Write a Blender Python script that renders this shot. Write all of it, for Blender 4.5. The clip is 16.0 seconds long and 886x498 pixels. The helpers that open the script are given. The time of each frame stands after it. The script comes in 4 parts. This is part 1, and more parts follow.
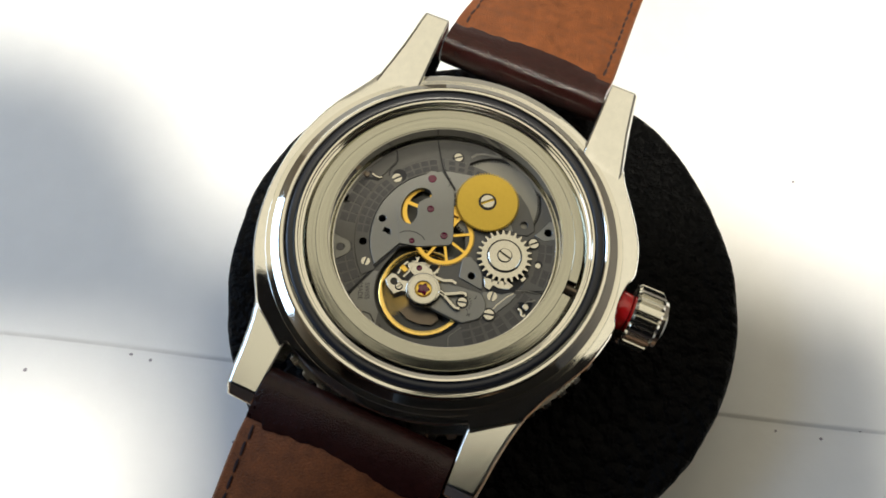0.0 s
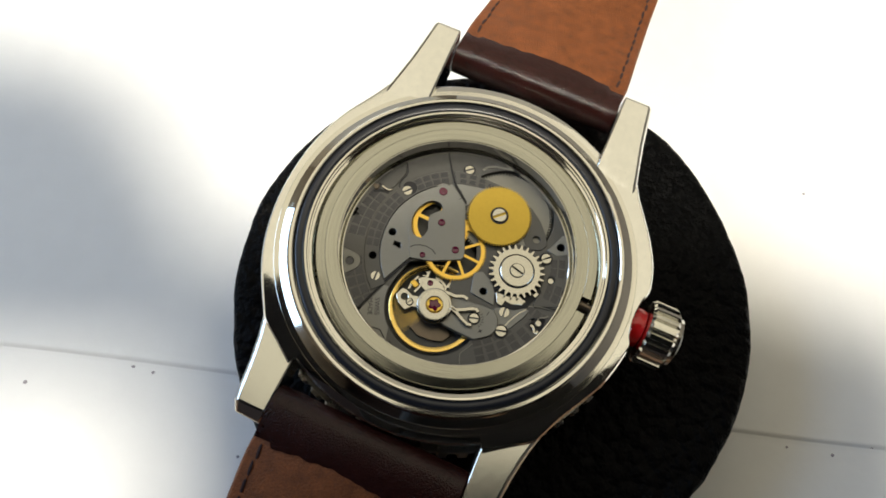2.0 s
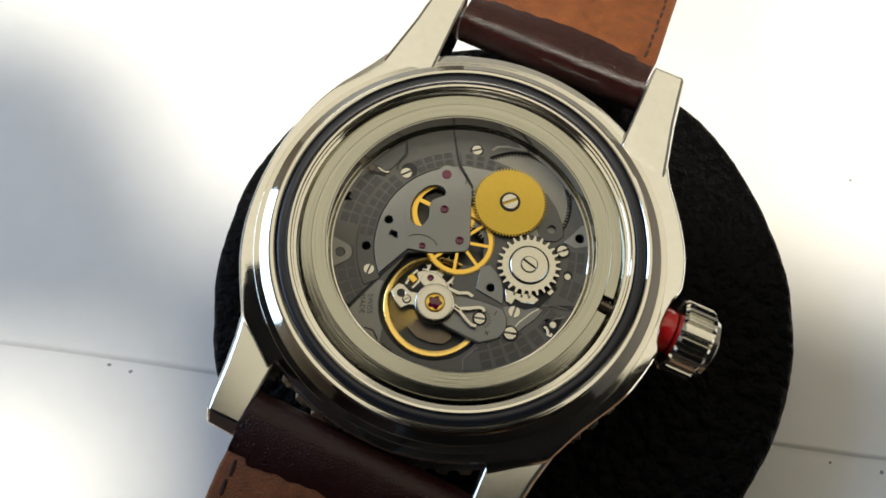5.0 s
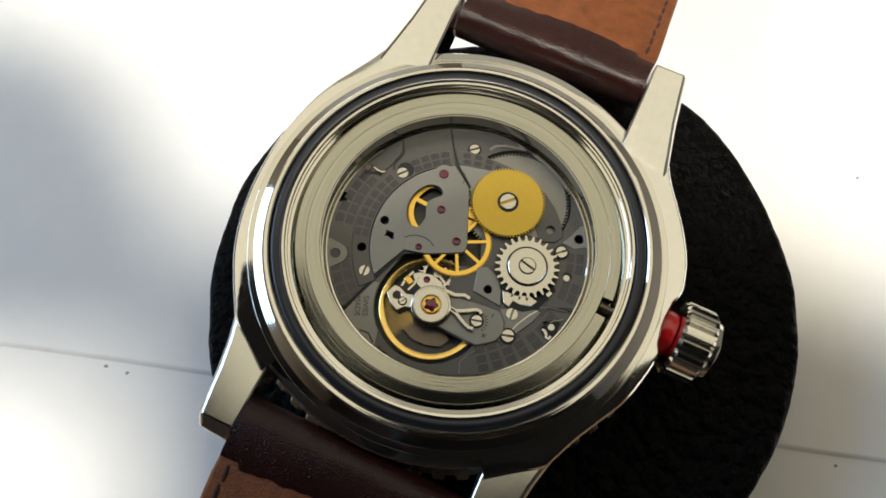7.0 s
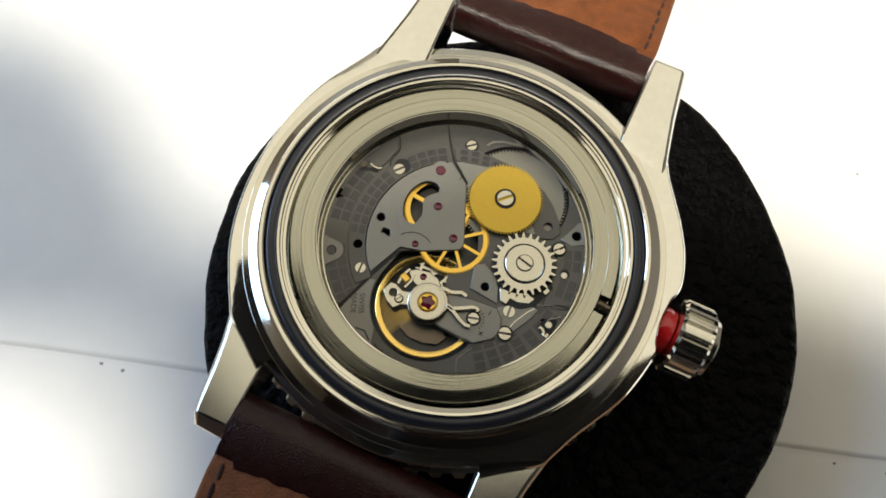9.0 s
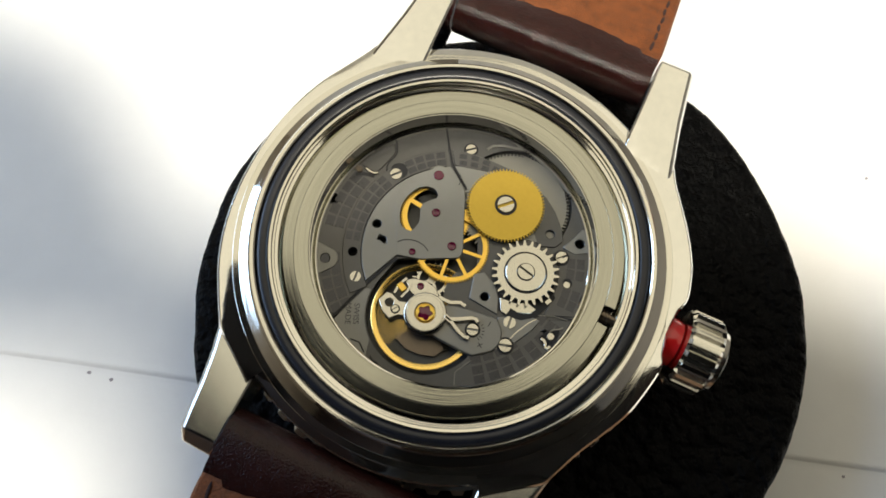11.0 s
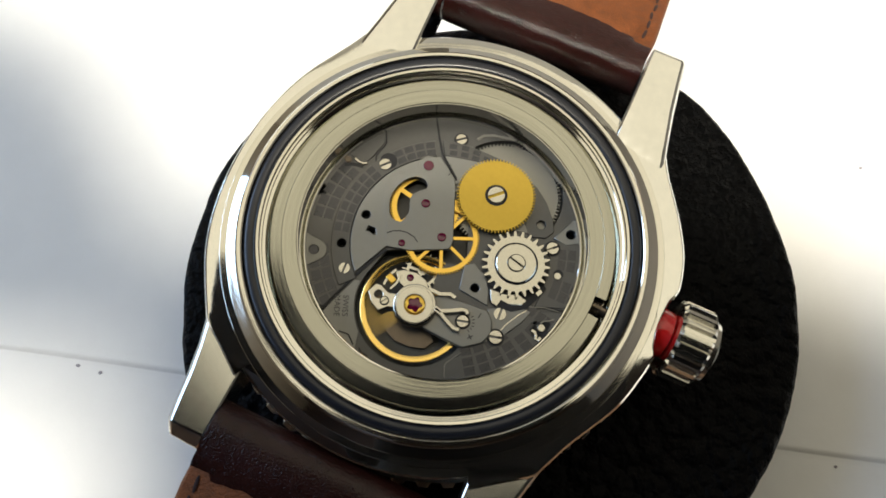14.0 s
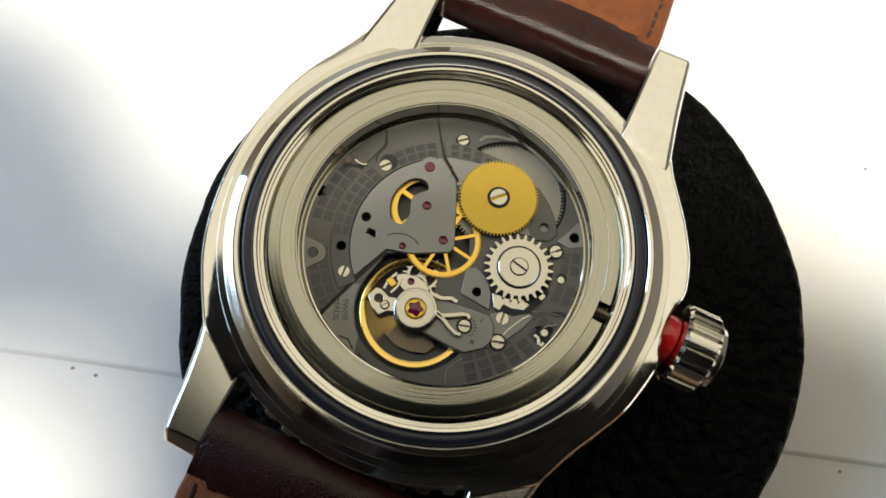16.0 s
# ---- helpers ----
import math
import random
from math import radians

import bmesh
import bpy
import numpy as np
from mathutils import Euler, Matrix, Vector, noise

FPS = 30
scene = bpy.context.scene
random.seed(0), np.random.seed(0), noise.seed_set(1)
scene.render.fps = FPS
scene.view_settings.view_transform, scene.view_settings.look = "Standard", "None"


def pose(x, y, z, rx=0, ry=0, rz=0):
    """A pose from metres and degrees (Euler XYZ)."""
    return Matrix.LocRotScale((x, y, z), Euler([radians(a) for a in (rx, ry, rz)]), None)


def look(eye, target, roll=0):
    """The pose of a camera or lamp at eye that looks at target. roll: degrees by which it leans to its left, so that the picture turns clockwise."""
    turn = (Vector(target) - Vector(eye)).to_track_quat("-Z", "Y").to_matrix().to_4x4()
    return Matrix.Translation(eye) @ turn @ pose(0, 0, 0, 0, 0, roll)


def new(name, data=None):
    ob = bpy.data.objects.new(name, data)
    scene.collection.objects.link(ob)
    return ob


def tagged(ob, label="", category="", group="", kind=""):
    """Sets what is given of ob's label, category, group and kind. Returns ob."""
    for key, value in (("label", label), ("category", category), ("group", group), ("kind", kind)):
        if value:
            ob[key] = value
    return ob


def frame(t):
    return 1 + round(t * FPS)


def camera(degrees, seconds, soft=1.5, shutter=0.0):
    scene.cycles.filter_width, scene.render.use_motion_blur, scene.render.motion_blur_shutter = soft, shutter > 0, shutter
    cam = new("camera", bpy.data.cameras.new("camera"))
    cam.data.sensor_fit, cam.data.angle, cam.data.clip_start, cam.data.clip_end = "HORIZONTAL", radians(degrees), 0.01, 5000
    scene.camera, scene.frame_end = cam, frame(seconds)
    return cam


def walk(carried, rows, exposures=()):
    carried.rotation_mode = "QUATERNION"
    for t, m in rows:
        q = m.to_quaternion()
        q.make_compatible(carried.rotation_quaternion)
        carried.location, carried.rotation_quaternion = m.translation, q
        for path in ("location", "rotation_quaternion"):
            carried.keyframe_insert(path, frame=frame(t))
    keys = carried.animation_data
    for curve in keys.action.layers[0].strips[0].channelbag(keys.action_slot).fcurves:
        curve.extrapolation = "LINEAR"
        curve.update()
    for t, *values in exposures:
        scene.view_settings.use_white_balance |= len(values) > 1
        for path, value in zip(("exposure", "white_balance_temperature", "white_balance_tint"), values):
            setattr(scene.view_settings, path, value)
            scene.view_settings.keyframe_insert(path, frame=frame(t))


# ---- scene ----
MM = 0.001
REST = 10.2  # height of the movement's bridges over the pad's middle, mm
PAPER_Z = -10.0  # the paper lies a cushion's thickness lower
cam = camera(66.98, 16.0, soft=1.7, shutter=0.7)
# seconds, place in mm from the middle of the movement, turns in degrees
ROWS = [
    (0.0, -3.16, -26.58, 71.90, 19.50, -2.14, -0.50),
    (0.5, -3.61, -26.41, 71.44, 19.50, -2.29, -0.55),
    (1.0, -4.09, -26.37, 71.10, 19.54, -2.35, -0.53),
    (1.5, -4.60, -25.17, 71.68, 19.36, -2.54, -0.43),
    (2.0, -4.90, -24.62, 71.12, 19.51, -2.63, -0.31),
    (2.5, -4.29, -23.40, 68.88, 19.52, -2.81, -0.17),
    (3.0, -4.19, -22.55, 66.92, 19.10, -2.64, 0.00),
    (3.5, -3.54, -21.92, 65.25, 18.93, -2.29, 0.12),
    (4.0, -3.52, -21.95, 64.17, 18.84, -2.06, 0.26),
    (6.5, -2.36, -20.61, 62.35, 17.99, -0.84, 0.67),
    (7.0, -2.17, -20.65, 62.20, 18.09, -0.88, 0.61),
    (7.5, -1.94, -20.45, 62.28, 17.88, -0.76, 0.67),
    (8.0, -1.76, -20.05, 62.02, 17.76, -0.70, 0.65),
    (8.5, -1.87, -20.15, 61.96, 17.73, -0.98, 0.58),
    (9.0, -1.92, -20.37, 61.78, 17.72, -0.94, 0.60),
    (11.5, -1.74, -18.64, 59.65, 17.50, -1.07, 0.67),
    (12.0, -1.49, -18.71, 59.80, 17.25, -0.97, 0.61),
    (12.5, -1.37, -18.85, 59.57, 17.27, -1.10, 0.62),
    (13.0, -0.95, -19.04, 59.88, 17.30, -1.02, 0.52),
    (13.5, -1.07, -18.73, 59.50, 17.05, -1.22, 0.44),
    (14.0, -1.15, -18.62, 59.25, 16.84, -1.25, 0.45),
    (14.5, -1.04, -18.40, 58.85, 16.70, -1.12, 0.52),
    (15.0, -1.58, -18.15, 58.82, 16.37, -1.43, 0.52),
    (15.5, -1.20, -18.38, 58.91, 16.58, -1.31, 0.56),
    (16.0, -1.49, -17.73, 58.39, 16.53, -1.49, 0.51),
]
PATH = [(t, pose(x * MM, y * MM, (z + REST) * MM, rx, ry, rz)) for t, x, y, z, rx, ry, rz in ROWS]
walk(cam, PATH, [(0.0, -0.18), (3.5, -0.25), (7.0, -0.25), (9.0, -0.16), (12.5, -0.12), (16.0, -0.12)])


# ---- light ----
world = bpy.data.worlds.new("world")
scene.world = world
world.use_nodes = True
world.node_tree.nodes["Background"].inputs[0].default_value = (0.6, 0.75, 1.0, 1)
world.node_tree.nodes["Background"].inputs[1].default_value = 0.3
scene.view_settings.exposure = 0.0


def area_lamp(name, place, target, size_x, size_y, watts, colour):
    data = bpy.data.lights.new(name, "AREA")
    data.shape, data.size, data.size_y, data.energy, data.color = "RECTANGLE", size_x, size_y, watts, colour
    ob = new(name, data)
    ob.matrix_world = look(place, target)
    return ob


area_lamp("ceiling_lamp_light", (0.03, -0.12, 1.3), (0.0, 0.0, 0.0), 0.2, 0.2, 25, (1.0, 0.93, 0.78))
# added fill, no known lamp: gives the steel a bright ceiling to mirror
area_lamp("added_reflection_light", (0.1, 0.84, 1.66), (0.1, 0.84, 0.0), 2.7, 1.68, 15.5, (1.0, 0.92, 0.7))
area_lamp("window_light", (-1.42, 0.35, 0.75), (0.0, 0.0, 0.1), 1.1, 1.0, 27, (0.46, 0.67, 1.0))


# ---- materials ----
def material(name, colour, rough=0.5, metal=0.0, grain=0.0, grain_scale=2000.0, bump=0.0, bump_scale=3000.0,
             stretch=None, spec=0.5, rough_var=0.0, coat=0.0, turned=False, height=0.0002, cells=0.0, brushed=0.0):
    """A surface with colour variation at two scales, a relief, and gloss that varies; scales are per metre."""
    m = bpy.data.materials.new(name)
    m.use_nodes = True
    nt = m.node_tree
    b = nt.nodes["Principled BSDF"]
    b.inputs["Roughness"].default_value = rough
    b.inputs["Metallic"].default_value = metal
    b.inputs["Specular IOR Level"].default_value = spec
    b.inputs["Coat Weight"].default_value = coat
    if brushed:
        b.inputs["Anisotropic"].default_value = brushed
        tan = nt.nodes.new("ShaderNodeTangent")
        tan.direction_type, tan.axis = "RADIAL", "Z"
        nt.links.new(tan.outputs[0], b.inputs["Tangent"])
    co = nt.nodes.new("ShaderNodeTexCoord")
    mp = nt.nodes.new("ShaderNodeMapping")
    mp.inputs["Scale"].default_value = stretch or (1, 1, 1)
    if turned:
        flat = nt.nodes.new("ShaderNodeVectorMath")
        flat.operation = "MULTIPLY"
        flat.inputs[1].default_value = (1, 1, 0)
        size = nt.nodes.new("ShaderNodeVectorMath")
        size.operation = "LENGTH"
        both = nt.nodes.new("ShaderNodeCombineXYZ")
        slow = nt.nodes.new("ShaderNodeVectorMath")
        slow.operation = "SCALE"
        slow.inputs["Scale"].default_value = 0.02
        sep = nt.nodes.new("ShaderNodeSeparateXYZ")
        nt.links.new(co.outputs["Object"], flat.inputs[0])
        nt.links.new(flat.outputs[0], size.inputs[0])
        nt.links.new(co.outputs["Object"], slow.inputs[0])
        nt.links.new(slow.outputs[0], sep.inputs[0])
        nt.links.new(size.outputs["Value"], both.inputs[0])
        nt.links.new(sep.outputs[0], both.inputs[1])
        nt.links.new(sep.outputs[1], both.inputs[2])
        nt.links.new(both.outputs[0], mp.inputs["Vector"])
    else:
        nt.links.new(co.outputs["Object"], mp.inputs["Vector"])

    def noise_node(scale, detail=4.0):
        n = nt.nodes.new("ShaderNodeTexNoise")
        n.inputs["Scale"].default_value, n.inputs["Detail"].default_value = scale, detail
        nt.links.new(mp.outputs["Vector"], n.inputs["Vector"])
        return n

    fine, broad = noise_node(grain_scale), noise_node(grain_scale * 0.12, 2.0)
    add = nt.nodes.new("ShaderNodeMath")
    add.operation = "ADD"
    nt.links.new(fine.outputs[0], add.inputs[0])
    nt.links.new(broad.outputs[0], add.inputs[1])
    ramp = nt.nodes.new("ShaderNodeMapRange")
    ramp.inputs["From Min"].default_value, ramp.inputs["From Max"].default_value = 0.6, 1.4
    ramp.inputs["To Min"].default_value, ramp.inputs["To Max"].default_value = 1 - grain, 1 + grain
    nt.links.new(add.outputs[0], ramp.inputs["Value"])
    mul = nt.nodes.new("ShaderNodeVectorMath")
    mul.operation = "SCALE"
    mul.inputs[0].default_value = colour
    nt.links.new(ramp.outputs[0], mul.inputs["Scale"])
    nt.links.new(mul.outputs[0], b.inputs["Base Color"])
    if rough_var:
        rr = nt.nodes.new("ShaderNodeMapRange")
        rr.inputs["From Min"].default_value, rr.inputs["From Max"].default_value = 0.7, 1.3
        rr.inputs["To Min"].default_value, rr.inputs["To Max"].default_value = max(0.02, rough - rough_var), rough + rough_var
        nt.links.new(add.outputs[0], rr.inputs["Value"])
        nt.links.new(rr.outputs[0], b.inputs["Roughness"])
    if bump:
        bn = noise_node(bump_scale, 5.0)
        bp = nt.nodes.new("ShaderNodeBump")
        bp.inputs["Strength"].default_value, bp.inputs["Distance"].default_value = bump, height
        nt.links.new(bn.outputs[0], bp.inputs["Height"])
        if cells:  # pebbled grain with creases between the pebbles
            warp = nt.nodes.new("ShaderNodeMix")
            warp.data_type = "VECTOR"
            warp.inputs["Factor"].default_value = 0.0012
            vor = nt.nodes.new("ShaderNodeTexVoronoi")
            vor.feature = "SMOOTH_F1"
            vor.inputs["Scale"].default_value = cells
            vor.inputs["Smoothness"].default_value = 0.35
            both_heights = nt.nodes.new("ShaderNodeMath")
            both_heights.operation = "MULTIPLY_ADD"
            both_heights.inputs[1].default_value = -1.1
            nt.links.new(mp.outputs["Vector"], warp.inputs["A"])
            nt.links.new(bn.outputs["Color"], warp.inputs["B"])
            nt.links.new(warp.outputs["Result"], vor.inputs["Vector"])
            nt.links.new(vor.outputs["Distance"], both_heights.inputs[0])
            nt.links.new(bn.outputs[0], both_heights.inputs[2])
            nt.links.new(both_heights.outputs[0], bp.inputs["Height"])
        nt.links.new(bp.outputs[0], b.inputs["Normal"])
    return m


STEEL = material("polished_steel", (0.8, 0.785, 0.73), 0.06, 1.0, 0.04, 1200, 0.02, 900, rough_var=0.03)
CROWN_STEEL = material("worn_crown_steel", (0.7, 0.68, 0.61), 0.17, 1.0, 0.06, 2500, rough_var=0.05)
CASE_STEEL = material("turned_case_steel", (0.73, 0.705, 0.63), 0.07, 1.0, 0.07, 3500, 0.02, 7000, rough_var=0.05, turned=True)
LUG_STEEL = material("scuffed_lug_steel", (0.66, 0.65, 0.59), 0.2, 1.0, 0.04, 1500, 0.006, 4000, rough_var=0.02)
# bezel colour darkened for the shade and the black pad it mirrors
BEZEL_STEEL = material("shade_darkened_bezel", (0.3, 0.29, 0.26), 0.3, 1.0, 0.15, 1500, 0.05, 4000, rough_var=0.1)
BRUSHED = material("brushed_steel", (0.43, 0.42, 0.35), 0.17, 1.0, 0.12, 5000, 0.06, 9000, rough_var=0.06, turned=True, brushed=0.35)
WALL_STEEL = material("polished_ring_wall", (0.5, 0.485, 0.43), 0.1, 1.0, 0.05, 3000, rough_var=0.04)
RUBBER = material("black_rubber", (0.012, 0.013, 0.018), 0.32, 0.0, 0.2, 3000)
PLATE = material("grey_plated_bridge", (0.27, 0.267, 0.252), 0.42, 0.85, 0.05, 1500, 0.05, 9000, rough_var=0.05)
DARK_PLATE = material("dark_plated_bridge", (0.12, 0.118, 0.115), 0.38, 0.8, 0.08, 1500, 0.05, 9000, rough_var=0.06)
ENGRAVED = material("engraved_square", (0.08, 0.079, 0.084), 0.3, 0.9, 0.08, 3000, rough_var=0.05)
# shade under bridges and wheels is put into this darker grey
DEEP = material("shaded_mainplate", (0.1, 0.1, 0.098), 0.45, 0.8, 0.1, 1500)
# near-black that paints shade in holes and gaps; also engraved marks
SHADE_AND_MARK = material("hole_shade", (0.02, 0.02, 0.022), 0.5, 0.3, 0.1, 3000)
GILT = material("gilt_brass", (0.56, 0.39, 0.07), 0.34, 1.0, 0.06, 2500, 0.04, 12000, rough_var=0.06)
GILT_WHEEL = material("gilt_wheel", (0.93, 0.6, 0.12), 0.28, 1.0, 0.05, 2500)
GOLD_RIM = material("gilt_balance", (0.95, 0.66, 0.2), 0.22, 1.0, 0.04, 1500)
NICKEL = material("nickel_steel", (0.61, 0.585, 0.51), 0.2, 1.0, 0.05, 1500, 0.03, 6000, rough_var=0.06)
PALLET = material("tarnished_bridge", (0.2, 0.16, 0.12), 0.35, 0.9, 0.1, 1500)
BARREL = material("grey_barrel", (0.26, 0.252, 0.23), 0.4, 0.9, 0.05, 1500, rough_var=0.05)
RUBY = material("ruby", (0.15, 0.008, 0.035), 0.08, 0.0, 0.1, 2000, coat=0.6)
LINING = material("tan_leather_lining", (0.18, 0.058, 0.019), 0.65, 0.0, 0.45, 5000, 0.8, 4500, rough_var=0.1, spec=0.2)
LEATHER = material("dark_brown_leather", (0.022, 0.006, 0.0048), 0.13, 0.0, 0.3, 1500, 1.0, 5200, rough_var=0.03, spec=0.3, height=0.00008)
THREAD = material("dark_thread", (0.028, 0.01, 0.008), 0.7, 0.0, 0.3, 4000)
PAD_LEATHER = material("black_pad_leather", (0.001, 0.0011, 0.0014), 0.38, 0.0, 0.3, 500, 0.9, 1300, spec=0.075, height=0.0006, cells=620.0)
PAPER = material("white_paper", (0.83, 0.83, 0.83), 0.55, 0.0, 0.025, 250, 0.12, 700, spec=0.3)
SPECK = material("grey_speck", (0.3, 0.28, 0.31), 0.8)
RED = material("red_gasket", (0.6, 0.012, 0.012), 0.18, 0.0, 0.08, 1500, coat=0.4)
WHITE_PAINT = material("white_wall_paint", (0.8, 0.78, 0.74), 0.8, 0.0, 0.03, 6, 0.1, 60)
WALL_PAINT = material("beige_wall_paint", (0.34, 0.31, 0.27), 0.8, 0.0, 0.03, 6, 0.1, 60)
# unseen added surround, kept dark so the steel mirrors black
DARK_SURROUND = material("dark_reflected_surround", (0.02, 0.009, 0.0065), 0.5, 0.0, 0.25, 8, 0.1, 40, stretch=(8, 1, 1))
FLOOR_WOOD = material("brown_wood_floor", (0.25, 0.15, 0.08), 0.5, 0.0, 0.25, 8, 0.1, 40, stretch=(1, 8, 1))
TABLE_WOOD = material("table_wood", (0.14, 0.08, 0.045), 0.45, 0.0, 0.2, 20, 0.1, 60, stretch=(1, 10, 1))
BLOCKER_BLACK = material("matt_black_plastic", (0.006, 0.006, 0.0065), 0.6, 0.0, 0.1, 200, 0.1, 1500, spec=0.1)


# ---- mesh helpers; all shapes in millimetres ----
def part(name, bm, mat, parent=None, label="", smooth=32, place=None):
    bmesh.ops.recalc_face_normals(bm, faces=bm.faces[:])
    for v in bm.verts:
        v.co *= MM
    me = bpy.data.meshes.new(name)
    bm.to_mesh(me)
    bm.free()
    me.materials.append(mat)
    if smooth:
        for p in me.polygons:
            p.use_smooth = True
        me.set_sharp_from_angle(angle=radians(smooth))
    ob = new(name, me)
    if parent is not None:
        ob.parent = parent
    if place is not None:
        ob.matrix_basis = Matrix.Translation(Vector(place) * MM)
    if label:
        ob["label"] = label
    return ob


def again(ob, parent, place, turn=0.0):
    """Another object on the same mesh, at a place in mm in its parent's space."""
    o = new(ob.name.split(".")[0], ob.data)
    o.parent = parent
    o.matrix_basis = pose(place[0] * MM, place[1] * MM, place[2] * MM, 0, 0, turn)
    if "label" in ob:
        o["label"] = ob["label"]
    return o


def bevelled(ob, width, segments=2, angle=35):
    m = ob.modifiers.new("bevel", "BEVEL")
    m.width, m.segments, m.limit_method, m.angle_limit = width * MM, segments, "ANGLE", radians(angle)
    return ob


def lathe(profile, seg=128, centre=(0, 0), closed=True):
    """A ring turned about z from a loop of (radius, z)."""
    bm = bmesh.new()
    rings = []
    for k in range(seg):
        a = 2 * math.pi * k / seg
        rings.append([bm.verts.new((centre[0] + r * math.cos(a), centre[1] + r * math.sin(a), z)) for r, z in profile])
    n = len(profile)
    for k in range(seg):
        p, q = rings[k], rings[(k + 1) % seg]
        for i in range(n if closed else n - 1):
            j = (i + 1) % n
            bm.faces.new((p[i], p[j], q[j], q[i]))
    return bm


def circle_loop(x, y, r, n=24, start=0.0):
    return [(x + r * math.cos(start + 2 * math.pi * k / n), y + r * math.sin(start + 2 * math.pi * k / n)) for k in range(n)]


def plate(outline, z0, z1, holes=()):
    """A flat plate between two heights with holes through it."""
    bm = bmesh.new()
    edges = []
    for loop in (outline, *holes):
        vs = [bm.verts.new((x, y, z1)) for x, y in loop]
        edges += [bm.edges.new((vs[i], vs[(i + 1) % len(vs)])) for i in range(len(vs))]
    bmesh.ops.triangle_fill(bm, use_beauty=True, use_dissolve=False, edges=edges)
    got = bmesh.ops.extrude_face_region(bm, geom=bm.faces[:])
    for v in got["geom"]:
        if isinstance(v, bmesh.types.BMVert):
            v.co.z = z0
    return bm


def disc(x, y, r, z0, z1, n=32, chamfer=0.0):
    c = chamfer
    prof = [(r, z0), (r, z1 - c)] + ([(r - c, z1)] if c else [])
    bm = bmesh.new()
    rings = [[bm.verts.new((x + q * math.cos(2 * math.pi * k / n), y + q * math.sin(2 * math.pi * k / n), z)) for k in range(n)] for q, z in prof]
    for a, b in zip(rings, rings[1:]):
        for k in range(n):
            bm.faces.new((a[k], a[(k + 1) % n], b[(k + 1) % n], b[k]))
    bm.faces.new(rings[-1])
    bm.faces.new(rings[0][::-1])
    return bm


def loft(sections, cap=True):
    """A skin over loops of equal length."""
    bm = bmesh.new()
    rings = [[bm.verts.new(p) for p in s] for s in sections]
    n = len(rings[0])
    for a, b in zip(rings, rings[1:]):
        for k in range(n):
            bm.faces.new((a[k], a[(k + 1) % n], b[(k + 1) % n], b[k]))
    if cap:
        bm.faces.new(rings[0][::-1])
        bm.faces.new(rings[-1])
    return bm


def box(x0, x1, y0, y1, z0, z1):
    return loft([[(x0, y0, z), (x1, y0, z), (x1, y1, z), (x0, y1, z)] for z in (z0, z1)])


def arc(cx, cy, r, a0, a1, n=12):
    """Points on an arc, from one angle in degrees to the other."""
    return [(cx + r * math.cos(radians(a0 + (a1 - a0) * k / n)), cy + r * math.sin(radians(a0 + (a1 - a0) * k / n))) for k in range(n + 1)]


def thing(name, label, category, place=(0, 0, 0), **more):
    ob = new(name)
    ob.location = Vector(place) * MM
    return tagged(ob, label, category, **more)


# ---- the unseen room round the table, added for the steel to mirror ----
def build_room():
    x0, x1, y0, y1, z0, z1, w = -1500, 1500, -1300, 1700, -750, 1700, 100
    tagged(part("floor", box(x0 - w, x1 + w, y0 - w, y1 + w, z0 - w, z0), FLOOR_WOOD), "brown wooden floor of the room", "floor", kind="structure")
    tagged(part("ceiling", box(x0 - w, x1 + w, y0 - w, y1 + w, z1, z1 + w), DARK_SURROUND), "unseen dark brown ceiling, added for dark reflections", "ceiling", kind="structure")
    walls = (("wall_north", (x0, x1, y1, y1 + w)), ("wall_south", (x0, x1, y0 - w, y0)), ("wall_west", (x0 - w, x0, y0 - w, y1 + w)), ("wall_east", (x1, x1 + w, y0 - w, y1 + w)))
    for name, (a, b, c, d) in walls:
        # dark south and white north are chosen for the steel's reflections
        dark, light = name == "wall_south", name == "wall_north"
        tagged(part(name, box(a, b, c, d, z0, z1), DARK_SURROUND if dark else WHITE_PAINT if light else WALL_PAINT), "unseen dark brown wall, added for dark reflections" if dark else "unseen white painted wall, added for bright reflections" if light else "plain beige painted wall", "wall", kind="structure")


def build_table():
    table = thing("table", "plain wooden table under the white paper", "table", (0, 0, PAPER_Z))
    bevelled(part("tabletop", box(-600, 600, -350, 450, -28, -0.6), TABLE_WOOD, table), 3)
    for x, y in ((-560, -310), (560, -310), (-560, 410), (560, 410)):
        part("leg", box(x - 25, x + 25, y - 25, y + 25, -750 - PAPER_Z, -28), TABLE_WOOD, table)


def crease_y(x):
    return -13.21 - 0.1127 * x + 0.25 * math.sin(x * 0.09)


